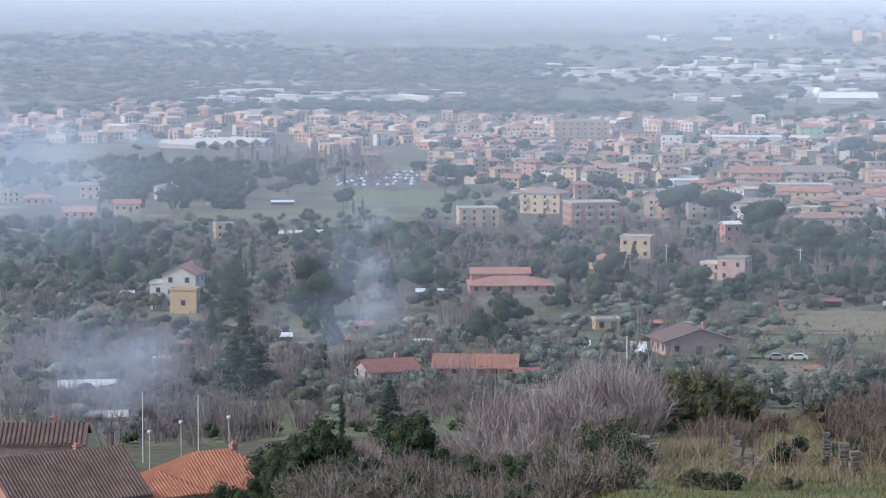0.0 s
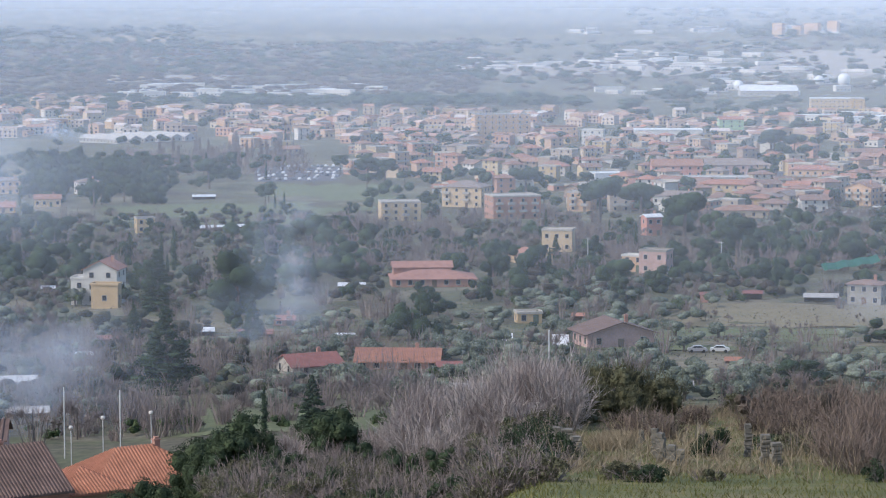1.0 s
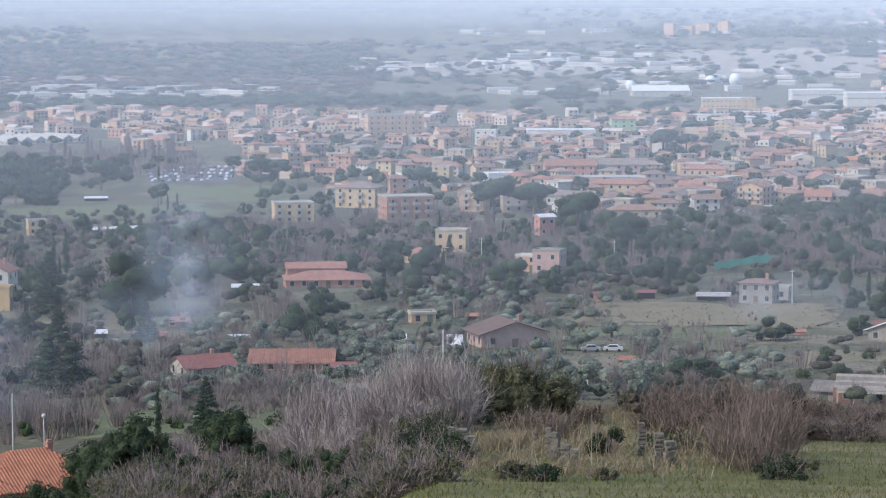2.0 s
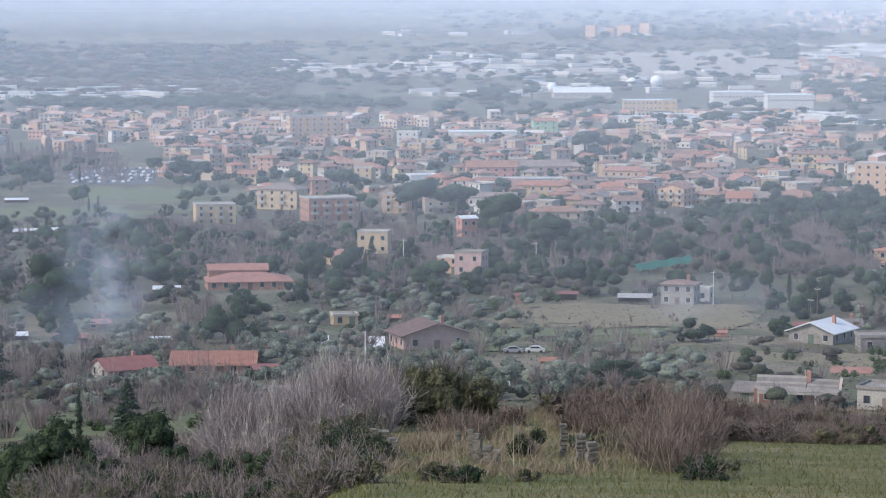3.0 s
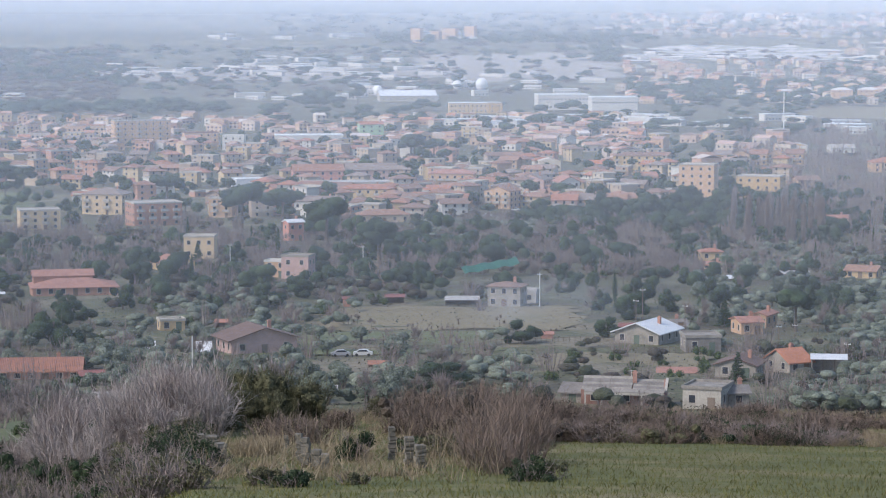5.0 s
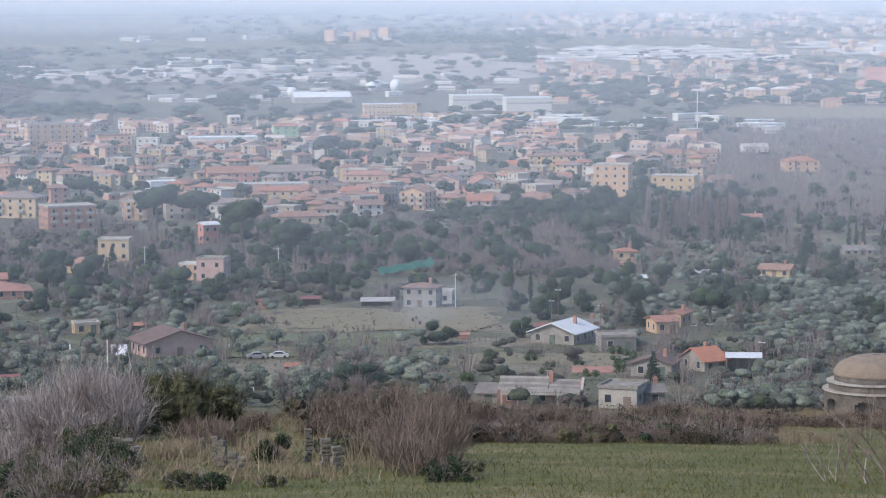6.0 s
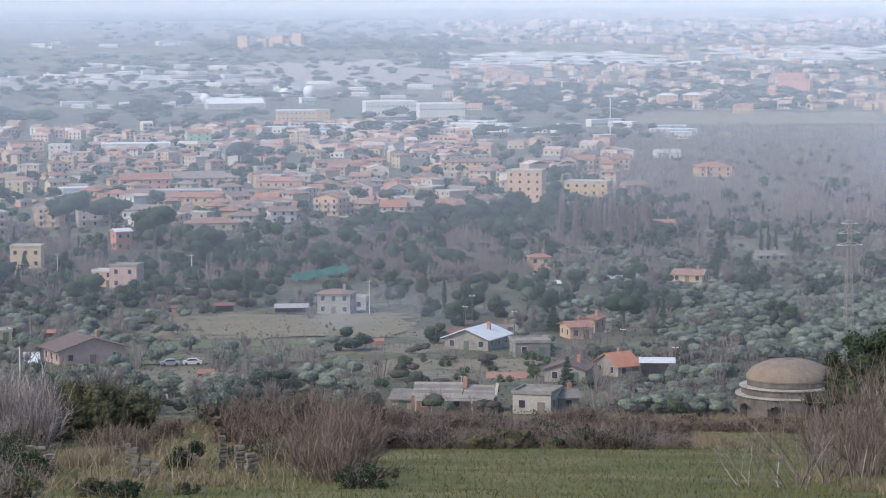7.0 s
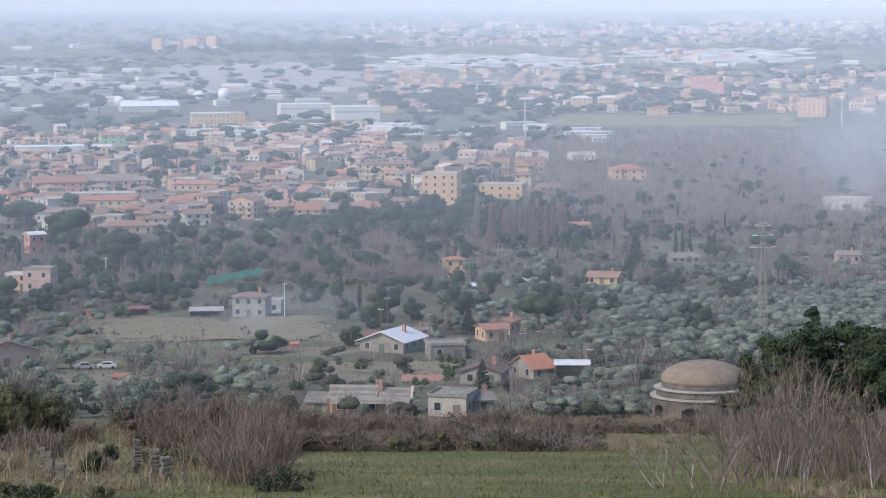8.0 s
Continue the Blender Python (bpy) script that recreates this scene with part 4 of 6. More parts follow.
# ---- halls and blocks farther out ----
house(12.99, 2527, w=42.7, h=16.0, d=30, roof="flat", wall="white", cover="metal_white", turn=8, floors=2, cols=14, label="long white factory hall with a ribbed front", name="hall", category="hall", door=False)
house(11.90, 2637, w=50.1, h=14.5, d=30, roof="flat", wall="white", cover="metal_white", turn=8, floors=2, cols=14, label="long white factory hall with a ribbed front", name="hall", category="hall", door=False)
house(10.03, 2550, w=48.5, h=9.7, d=20, roof="flat", wall="cream", cover="metal_white", turn=4, floors=2, cols=12, label="long cream office building with window bands", name="hall", category="hall", door=False)
house(10.48, 2546, w=12.9, h=9.7, d=16, roof="flat", wall="ochre", cover="pale", turn=4, floors=2, cols=2, label="yellow end block of an office building", name="hall", category="hall", door=False)
house(17.83, 2838, w=21.6, h=12.0, d=14, roof="hip", wall="peach", cover="white", turn=6, floors=3, cols=4, label="peach apartment block with white trim", name="apartment_block", category="apartment block")
house(18.39, 2846, w=21.6, h=12.0, d=14, roof="hip", wall="peach", cover="white", turn=6, floors=3, cols=4, label="peach apartment block with white trim", name="apartment_block", category="apartment block")
house(19.44, 2676, w=19.2, h=7.9, d=14, roof="hip", wall="peach", cover="tile", turn=6, floors=2, cols=4, label="cream house beside dark pines", name="house")
house(22.74, 2660, w=28.1, h=19.1, d=16, roof="flat", wall="peach", cover="tile", turn=-12, floors=4, cols=6, label="pink apartment block four storeys high", name="apartment_block", category="apartment block")
house(20.57, 3080, w=33.8, h=16.9, d=16, roof="flat", wall="pink", cover="tile", turn=-12, floors=4, cols=6, label="pink apartment block four storeys high", name="apartment_block", category="apartment block")
house(20.47, 3218, w=34.0, h=17.7, d=16, roof="flat", wall="pink", cover="tile", turn=-12, floors=4, cols=6, label="pink apartment block four storeys high", name="apartment_block", category="apartment block")
house(8.81, 4226, w=16.1, h=21.4, d=14, roof="flat", wall="peach", cover="peach", turn=-22, floors=4, cols=2, label="far sandy apartment tower", name="apartment_tower", category="apartment tower", door=False)
house(9.22, 4270, w=14.4, h=14.4, d=14, roof="flat", wall="peach", cover="peach", turn=-22, floors=4, cols=2, label="far sandy apartment tower", name="apartment_tower", category="apartment tower", door=False)
house(9.52, 4295, w=23.6, h=16.3, d=14, roof="flat", wall="peach", cover="peach", turn=-22, floors=4, cols=2, label="far sandy apartment tower", name="apartment_tower", category="apartment tower", door=False)
house(9.96, 4295, w=16.3, h=20.0, d=14, roof="flat", wall="peach", cover="peach", turn=-22, floors=4, cols=2, label="far sandy apartment tower", name="apartment_tower", category="apartment tower", door=False)

# ---- buildings that stand out in the town ----
for k in range(4):
    house(11.98 + k * .53, 1229 + 4 * k, w=11.6, h=5.0, d=11, roof="gable_x", rise=2.4, wall=("rose", "peach", "plaster", "peach")[k], cover="tile", turn=-4, floors=2, cols=3, balcony=2, label="terraced house with a brown tiled roof and balconies", name="terraced_house")
for k in range(5):
    house(15.35 + k * .38, 1674 + 5 * k, w=11, h=7.0, d=11, roof="gable_y" if k % 2 else "gable_x", rise=2.4, wall="peach", cover="tile", turn=-6, floors=2, cols=3, balcony=1, label="peach terraced house with gables and balconies", name="terraced_house")
house(7.71, 1310, w=25, h=6.2, d=12, roof="hip", rise=2.0, wall="cream", cover="tile", turn=-10, floors=2, cols=6, balcony=2, label="wide yellow house with balconies and a hipped roof")
house(7.81, 2102, w=19, h=10.5, d=12, roof="gable_x", rise=2.0, wall="green_plaster", cover="tile", turn=10, floors=3, cols=3, label="pale green apartment house")
house(6.67, 1489, w=28, h=6.4, d=12, roof="gable_x", rise=3.2, wall="pink", cover="tile", turn=6, floors=2, cols=6, label="long pink row of houses with a terracotta roof")
house(7.80, 1499, w=28, h=6.4, d=12, roof="gable_x", rise=3.2, wall="rose", cover="tile", turn=6, floors=2, cols=6, label="long dusky row of houses with a terracotta roof")
house(9.57, 1432, w=24, h=7.6, d=12, roof="hip", rise=2.0, wall="peach", cover="tile_orange", turn=-8, floors=2, cols=6, balcony=1, label="orange house with rows of balconies")
house(13.51, 1621, w=27, h=8.6, d=13, roof="hip", rise=1.8, wall="cream", cover="tile", turn=-6, floors=3, cols=6, balcony=2, label="cream apartment house three storeys high")
house(11.29, 1396, w=16, h=6.2, d=12, roof="gable_y", rise=3.0, wall="rose", cover="tile", turn=-18, floors=2, cols=3, label="dusky pink house with a steep gable")
house(10.64, 1246, w=13, h=8.2, d=13, roof="gable_y", rise=2.4, wall="peach", cover="tile", turn=-24, floors=3, cols=3, balcony=1, label="stepped house with terraces and a brown gable roof")
house(12.0, 1372, w=11, h=6.4, d=10, roof="gable_y", rise=2.4, wall="white", cover="tile_orange", turn=24, floors=2, cols=3, label="white house with an orange gable roof")
house(4.65, 1186, w=10.5, h=8.4, d=12, roof="flat", wall="peach", cover="pale", turn=-12, floors=3, cols=2, balcony=1, label="narrow salmon house with terraces")
house(7.30, 1401, w=44, h=4.6, d=16, roof="flat", wall="concrete", cover="concrete", turn=3, floors=1, cols=9, label="long low grey hall between houses", name="hall", category="hall")
house(6.49, 1978, w=50, h=7.6, d=20, roof="flat", wall="white", cover="metal_white", turn=3, floors=1, cols=9, label="long white flat-roofed hall", name="hall", category="hall")
house(8.07, 1145, w=22, h=3.4, d=10, roof="hip", rise=2.0, wall="plaster", cover="tile", turn=8, floors=1, cols=5, label="low cream house with a wide brown roof")
house(6.70, 1238, w=23, h=4.2, d=11, roof="gable_x", rise=2.0, wall="plaster", cover="tile", turn=-8, floors=1, cols=5, label="low cream row house with a brown roof")
house(12.7, 1598, w=11.8, h=4.6, d=9, roof="gable_x", rise=2.0, wall="pale", cover="tile_new", turn=6, floors=1, cols=3, label="small house with a bright red roof")

# ---- the town ----
KINDS = house_kinds()
town_block(KINDS, [
    (-0.29, 3.83, 1480, 1800, 30), (4.44, 9.89, 1160, 1420, 64), (1.17, 11.83, 1320, 1750, 84), (9.04, 14.24, 1220, 1550, 56),
    (13.52, 17.11, 1400, 1700, 20), (-1.75, 14.12, 1700, 2100, 80),
], 21)
far_town("far_houses", [
    (-9.44, -1.75, 2050, 2500, 110), (-2.72, 13.52, 1850, 2420, 290), (11.10, 17.11, 1600, 2100, 40),
    (13.13, 24.25, 2763, 3700, 260), (12.65, 24.24, 4309, 4780, 330), (17.47, 21.07, 3805, 4233, 30), (-7.06, -4.0, 2500, 2750, 24),
], 5, "far town of pale and terracotta houses")
far_town("far_sheds", [
    (-4.99, 0.19, 2793, 3000, 34), (2.12, 7.87, 3348, 3640, 40), (5.02, 9.39, 2843, 2960, 10), (4.46, 9.88, 4278, 4417, 16), (7.46, 13.25, 2925, 3396, 24),
    (9.5, 14.57, 2250, 2420, 26), (14.57, 18.44, 2162, 2406, 14), (5.48, 9.76, 3289, 3999, 20), (13.5, 24.3, 3750, 3950, 20)],
    6, "far white industrial sheds", "white", "metal_white", (12, 36), (3, 6), 1.0)


# ---- fields and roads ----
patch("dry_field", 6.37, 12.19, 624, 685, "field_dry", .2, "dry straw-coloured field between olive trees", "field", seed=5)
patch("green_field", 4.80, 10.50, 568, 620, "field_green", .2, "rough green field with bare fruit trees", "field", seed=6)
patch("green_field", -2.11, 0.68, 1172, 1409, "field_green", .2, "green meadow at the edge of the town", "field", seed=7)
patch("dry_field", -9.20, -7.06, 672, 706, "field_dry", .2, "dry grass strip between trees", "field", seed=8)
patch("dry_field", -3.69, 0.92, 376, 467, "field_green", .2, "pale green grass plot below the olive trees", "field", seed=9)
patch("green_field", -5.50, -0.78, 1078, 1240, "field_green", .2, "vegetable plots and grass beside the town", "field", seed=12)
patch("dry_field", 11.47, 15.09, 523, 570, "field_dry", .2, "dry vegetable plots among low farm buildings", "field", seed=10)
patch("dry_field", 16.99, 22.27, 2440, 2700, "field_dry", .3, "wide bare field beyond the town", "field", seed=11)
patch("road", 8.31, 9.04, 1279, 1545, "asphalt", .25, "grey street running into the town", "road", seed=13, ragged=0)
patch("car_park", -2.36, -0.47, 1436, 1593, "asphalt", .25, "grey asphalt car park", "road", seed=14, ragged=0)
patch("dry_field", -5.62, -3.87, 4140, 4270, "field_dry", .6, "far bright stubble field on a rise", "field", seed=15)
patch("dry_field", -5.50, -2.72, 3130, 3285, "earth", .6, "far brown ploughed field", "field", seed=16)
patch("quarry", 13.6, 17.59, 3800, 4120, "quarry", 1.0, "far white travertine quarry in the sun", "quarry", seed=17, ragged=.35)
patch("quarry", 19.04, 22.5, 3940, 4248, "quarry", 1.0, "far white travertine quarry terraces", "quarry", seed=18, ragged=.35)
patch("quarry", 2.38, 7.46, 3290, 3576, "earth", 1.0, "far pale gravel yards", "quarry", seed=19, ragged=.35)
patch("quarry", 8.31, 12.92, 3314, 3893, "earth", 1.0, "far pale earth slope of a quarry", "quarry", seed=20, ragged=.35)

# open ground kept before the garden net, the fenced plots and the temple
for b, r, wd in ((10.1, 810, 8), (10.7, 810, 8), (20.45, 428, 12), (7.4, 560, 6), (9.3, 655, 18), (11.5, 655, 14)):
    for k in (0, 12, 24, 36, 50):
        OCC.append((tuple(at(b, r - k)[:2]), wd))

# ---- trees that stand out ----
tree("spruce", -4.26, 472, 1.6, 1.12, label="tall dark conifer standing above garden plots")
tree("spruce", -4.45, 663, 1.3, 1.15)
tree("spruce", -4.97, 595, .6)
tree("spruce", -1.15, 376, .6)
tree("cypress", -4.09, 817, 1.35)
tree("cypress", -4.36, 874, .9)
tree("cypress", -2.19, 369, .7)
tree("holm_oak", 1.02, 590, 1.5)
tree("holm_oak", -3.69, 1019, 1.2)
tree("holm_oak", -2.75, 655, 2.3, 2.1, label="broad dark tree veiled in blue smoke")
tree("spruce", -2.42, 590, .75)
tree("holm_oak", -2.85, 620, .9)
tree("holm_oak", 9.35, 479, 1.35, .85, label="rounded dark green tree above bare shrubs")
tree("umbrella_pine", 16.92, 625, 1.35, 1.05, label="broad dark pine beside an orange-roofed house")
tree("spruce", 18.99, 871, 1.1, .9)
tree("spruce", 15.40, 634, .5)
tree("spruce", 15.70, 504, .42)
tree("holm_oak", 11.09, 589, 1.0, .8)
tree("holm_oak", 12.93, 605, .7)
tree("laurel", 5.32, 579, .9)
tree("holm_oak", 3.57, 591, .55)
tree("holm_oak", 20.98, 755, .85)
tree("umbrella_pine", 21.69, 925, 1.5, 1.1)
tree("spruce", 4.10, 874, .55)
tree("holm_oak", 2.75, 776, 1.2)
tree("holm_oak", 6.32, 726, 1.0)
for x0, r0, s0 in ((5.04, 1085, 1.6), (5.91, 1105, 1.4), (6.85, 975, 1.5), (7.98, 854, 1.3), (3.47, 1275, 1.4), (0.07, 1423, 1.2),
                   (0.44, 1423, 1.1), (-3.33, 1376, 1.3), (-5.32, 1380, 1.3), (-6.70, 1464, 1.2), (6.73, 2535, 1.9), (7.54, 2744, 1.5), (8.75, 1732, 1.5),
                   (8.67, 1732, 1.4), (9.16, 1732, 1.3), (12.68, 2056, 1.3), (15.74, 2065, 1.5), (0.86, 3200, 1.9)):
    tree("umbrella_pine", x0, r0, s0 * 1.6, s0 * 1.25)
for x0, r0 in ((4.20, 1525), (4.41, 1512), (4.62, 1525), (4.98, 1525), (4.80, 1538), (10.74, 2248), (15.29, 907), (19.84, 954), (19.99, 952),
               (20.15, 947), (20.67, 949), (20.55, 932), (-1.69, 1919), (-4.35, 2174), (-5.80, 2059), (-0.53, 1985)):
    tree("cypress", x0, r0, 1.05)

# bare fruit trees on the open plots
rng9 = random.Random(9)
for k in range(30):
    tree("bare_tree", rng9.uniform(6.6, 12.0), rng9.uniform(575, 640), rng9.uniform(.28, .5), rng=rng9, label="small leafless fruit tree on an open plot")
for k in range(16):
    tree("bush", rng9.uniform(11.2, 17.5), rng9.uniform(500, 570), rng9.uniform(.6, 1.2), rng=rng9)

# ---- trees of the plain ----
CLEAR[0] = False
scatter("olive_tree", -1.75, 8.67, 455, 600, 120, .8, 1.3, 1)
scatter("olive_tree", 14.80, 24.29, 560, 900, 130, .8, 1.3, 2)
scatter("olive_tree", -9.44, -5.50, 600, 1000, 40, .9, 1.4, 3)
scatter("bare_tree", -9.44, 9.89, 430, 1000, 130, .6, 1.15, 5)
scatter("bare_tree", 9.89, 24.29, 600, 1200, 70, .7, 1.3, 6)
scatter("holm_oak", -9.44, 22.29, 640, 1180, 120, .7, 1.25, 7)
scatter("bare_tree", -9.44, 1.41, 385, 470, 46, .5, .95, 18)
scatter("bush", -9.44, 1.41, 385, 470, 24, .7, 1.3, 19)
scatter("bush", -9.44, 24.29, 450, 900, 80, .8, 1.8, 8)
scatter("cypress", -9.44, 22.29, 700, 1700, 46, .7, 1.1, 9)
scatter("umbrella_pine", -5.86, 16.26, 1150, 1900, 60, .8, 1.3, 10, 3)
woods("town_trees", [(-0.29, 16.26, 1180, 2000, 420), (-9.4, 14, 1900, 2450, 160)], "leaf_dark", "dark evergreen trees between the town houses", 37, 90, .0005, (5, 10), .55)
scatter("poplar", 15.41, 17.47, 950, 1100, 34, 1.2, 1.7, 12)
scatter("poplar", -4.90, -1.75, 1500, 1700, 24, 1.2, 1.8, 13)
scatter("holm_oak", 12.13, 17.47, 1130, 1250, 44, 1.3, 1.9, 14)
scatter("holm_oak", -7.30, -4.41, 1250, 1650, 60, 1.2, 1.7, 15)
woods("olive_grove", [(-2.72, 11.10, 455, 640, 240), (14.56, 24.66, 560, 960, 460), (18.2, 24.4, 570, 760, 330), (16.6, 19.6, 440, 530, 80), (8.19, 11.83, 980, 1130, 150), (-9.44, -1.75, 600, 1100, 110), (-8.25, -1.02, 420, 620, 60), (2.62, 7.46, 620, 760, 90)],
      "leaf_olive", "silvery olive groves in loose rows", 33, 150, .00045, (2.8, 4.4), .7)
woods("dark_woods", [(-9.42, -2.71, 1382, 1660, 150), (-9.45, -5.86, 729, 1093, 80), (-1.75, 2.63, 698, 1000, 32), (2.62, 9.45, 706, 1100, 50), (6.25, 11.11, 739, 1060, 70), (11.1, 17.92, 1060, 1190, 150),
                     (11.11, 17.93, 703, 1021, 40), (17.48, 24.28, 1051, 1500, 40), (-3.6, 0.4, 720, 1050, 30)], "leaf_dark", "dark evergreen trees in belts and clumps", 39, 150, .00045, (5, 10), .5)
woods("scrub_woods", [(-9.44, 11.10, 680, 1160, 900), (-9.44, -1.75, 440, 640, 220), (9.28, 24.66, 780, 1200, 480), (17.5, 25, 1100, 2100, 260), (11.2, 20, 430, 600, 150)], "under", "dull brown and green scrub between gardens", 34, 90, .0005, (2.0, 5), .65)
woods("bare_woods", [(-9.44, 11.10, 480, 1150, 420), (-2, 15, 800, 1130, 420), (-9.44, 1.41, 380, 600, 190), (9.89, 24.66, 800, 1250, 300), (11.2, 20, 430, 600, 90)], "twig", "leafless grey-brown thickets between the gardens", 35, 130, twiggy=True, hgt=(3, 8), wide=.7)
woods("far_bare_woods", [(15.65, 25.84, 1150, 2300, 1100), (-5.2, -1.2, 1480, 1750, 90)], "twig", "far leafless brown winter woods", 31, 56, twiggy=True, hgt=(6, 11), wide=.9)
woods("far_belts", [(-9.44, 2.62, 2850, 4100, 1300), (-0.96, 23.48, 2900, 4200, 300)], "leaf_brown", "far brown winter woods and hedges", 38, 30, .0006, (4, 8), 1.5)
woods("far_woods", [(-9.37, -3.66, 3928, 4417, 170), (-9.38, 2.61, 3208, 4100, 330), (-0.53, 2.37, 3420, 4013, 120), (-3.43, 4.66, 2560, 2720, 190), (-9.44, -3.4, 2500, 2750, 60), (6.26, 7.22, 2629, 2900, 26), (13.4, 21.44, 2734, 3200, 320),
                    (12.53, 13.13, 3685, 4433, 60), (7.86, 13.86, 4188, 4402, 150), (5.5, 12.65, 4417, 4743, 130), (12.65, 24.24, 4300, 4800, 170), (17.47, 24.25, 3384, 3750, 70), (5.46, 17.47, 2109, 2715, 110), (2.4, 12.4, 3000, 4100, 190)],
      "leaf_dark", "dark evergreen woods and hedges", 32, 34, .0006, (6, 12), 1.05)
undergrowth("undergrowth", -10.5, 25.5, 430, 1250, 34000, "under", "tangled winter undergrowth of brown and dull green", (.3, .45), 41, .5)


# ---- the near hillside ----
def thicket(name, b, r, wide, h, stems, kids, material, label, seed, w=.03, leaves=0, leaf="leaf_shrub", size=.12, category="shrub", up=0.0, flat=.75, dense=True):
    """A shrub: a spray of stems, with small leaves where it has them."""
    rng = np.random.default_rng(seed)
    ob = root(name, place(b, r, rng.uniform(0, 360), up), label, category, "shrubs of the hillside")
    if stems:
        B = Build()
        B.quads(twigs(rng, h, wide / 2, stems, kids, w))
        part("twig_spray", B, material, ob)
    if leaves:
        C = Build()
        lobes = [(rng.normal(0, wide * .22), rng.normal(0, wide * .22), h * rng.uniform(.15, flat), wide * rng.uniform(.1, .22), h * rng.uniform(.14, .26)) for _ in range(16)]
        if dense:
            cores(C, lobes, rng, .75)
        C.quads(lobed(lobes, leaves, size, rng, .55))
        part("foliage", smooth(C.mesh("foliage", [leaf])), None, ob)
    return ob


# bare pale thicket on the edge of the slope
rng6 = random.Random(6)
for k in range(44):
    b = rng6.uniform(0.9, 4.3)
    thicket("bare_shrub", b, rng6.uniform(166, 190), rng6.uniform(2.4, 4.0), rng6.uniform(3.4, 4.9), 60, 700, "twig_pale" if k % 4 else "twig", "tangled leafless shrub with pale grey twigs", 100 + k, .04)
for k in range(30):
    thicket("bare_shrub", rng6.uniform(-1.9, 1.2), rng6.uniform(168, 190), rng6.uniform(2.2, 3.4), rng6.uniform(1.4, 2.6), 50, 500, "twig_pale" if k % 3 == 0 else "twig", "leafless grey-brown shrub on the slope", 520 + k, .035)
# dark evergreen belt at the foot of the thicket
for k in range(120):
    b = rng6.uniform(-3.9, 3.9)
    r = rng6.uniform(128, 172) if b < .3 or k % 2 else rng6.uniform(102, 140)
    thicket("evergreen_shrub", b, r, rng6.uniform(2.0, 3.6), rng6.uniform(1.2, 2.3), 60, 380, "twig", "dark evergreen shrub with bare twigs on the slope", 140 + k, .03, 2200, "leaf_laurel" if k % 3 == 0 else "leaf_shrub", .1, dense=k % 3 == 0)
# dark broad shrub at the crest
for k, (b, r, wd, h) in enumerate(((4.6, 186, 4.4, 4.0), (5.2, 187, 5.0, 4.5), (5.8, 186, 4.8, 4.3), (4.2, 186, 3.6, 3.2), (6.3, 186, 3.6, 3.5), (5.0, 182, 3.8, 3.0), (5.6, 181, 3.8, 2.9), (4.4, 178, 3.4, 2.6))):
    thicket("broom_shrub", b, r, wd, h, 140, 500, "leaf_shrub", "broad dark olive-green broom shrub on the crest", 420 + k, .04, 4200, "leaf_shrub", .14)
# shrubs standing in the grass: bearing, range, width, height, leafy or bare
for k, (b, r, wd, h) in enumerate(((5.6, 164, 2.4, 1.9), (6.1, 160, 2.6, 2.1), (6.5, 158, 2.2, 1.8), (8.5, 172, 3.2, 3.2), (8.9, 166, 3.4, 3.2), (9.4, 170, 3.6, 3.7), (9.9, 165, 3.6, 3.7), (10.4, 170, 3.8, 3.7), (10.9, 166, 3.6, 3.6), (11.4, 172, 3.4, 3.2),
                                  (9.2, 158, 2.8, 2.4), (10.6, 156, 3.0, 2.8), (11.2, 158, 3.0, 2.7), (11.8, 174, 3.2, 2.6), (10.1, 178, 3.6, 3.4), (9.0, 180, 3.4, 2.9), (11.0, 180, 3.4, 3.0), (7.1, 178, 2.2, 1.6))):
    thicket("brown_shrub", b, r, wd, h, 80, 620, "twig_red", "russet brown winter shrub standing in rough grass", 300 + k, .035, 1300 if 7 < b and k % 4 else 300, "leaf_brown", .12, dense=k % 3 == 0 and b > 8)
for k, (b, r, wd, h) in enumerate(((10.1, 134, 2.6, 3.3), (10.5, 128, 2.8, 3.5), (10.9, 126, 2.8, 3.4), (10.3, 122, 2.4, 2.6), (11.2, 132, 2.6, 2.8), (10.7, 118, 2.4, 2.4))):
    thicket("bare_shrub", b, r, wd, h, 50, 620, "twig_red", "upright leafless reddish-brown shrub", 340 + k, .03)
for k, (b, r, wd, h, lf) in enumerate(((7.4, 133, 1.5, 2.0, "leaf_laurel"), (7.9, 188, 2.2, 1.9, "leaf_shrub"), (8.8, 140, 2.4, 1.4, "leaf_laurel"), (9.3, 138, 2.6, 1.5, "leaf_shrub"), (9.8, 140, 2.4, 1.5, "leaf_laurel"), (11.2, 111, 1.8, 1.3, "leaf_laurel"),
                                       (11.6, 113, 1.6, 1.1, "leaf_shrub"), (5.6, 108, 1.8, 1.1, "leaf_shrub"), (6.1, 106, 1.8, 1.0, "leaf_laurel"), (7.4, 108, 1.4, .8, "leaf_shrub"),
                                       (3.6, 128, 2.8, 2.5, "leaf_laurel"), (3.2, 126, 2.8, 2.3, "leaf_laurel"), (4.05, 122, 2.2, 1.8, "leaf_laurel"))):
    thicket("evergreen_shrub", b, r, wd, h, 24, 100, "twig", "small dark green shrub in the grass", 370 + k, .03, 2600, lf, .1, dense=k in (0, 2, 4), flat=.8)
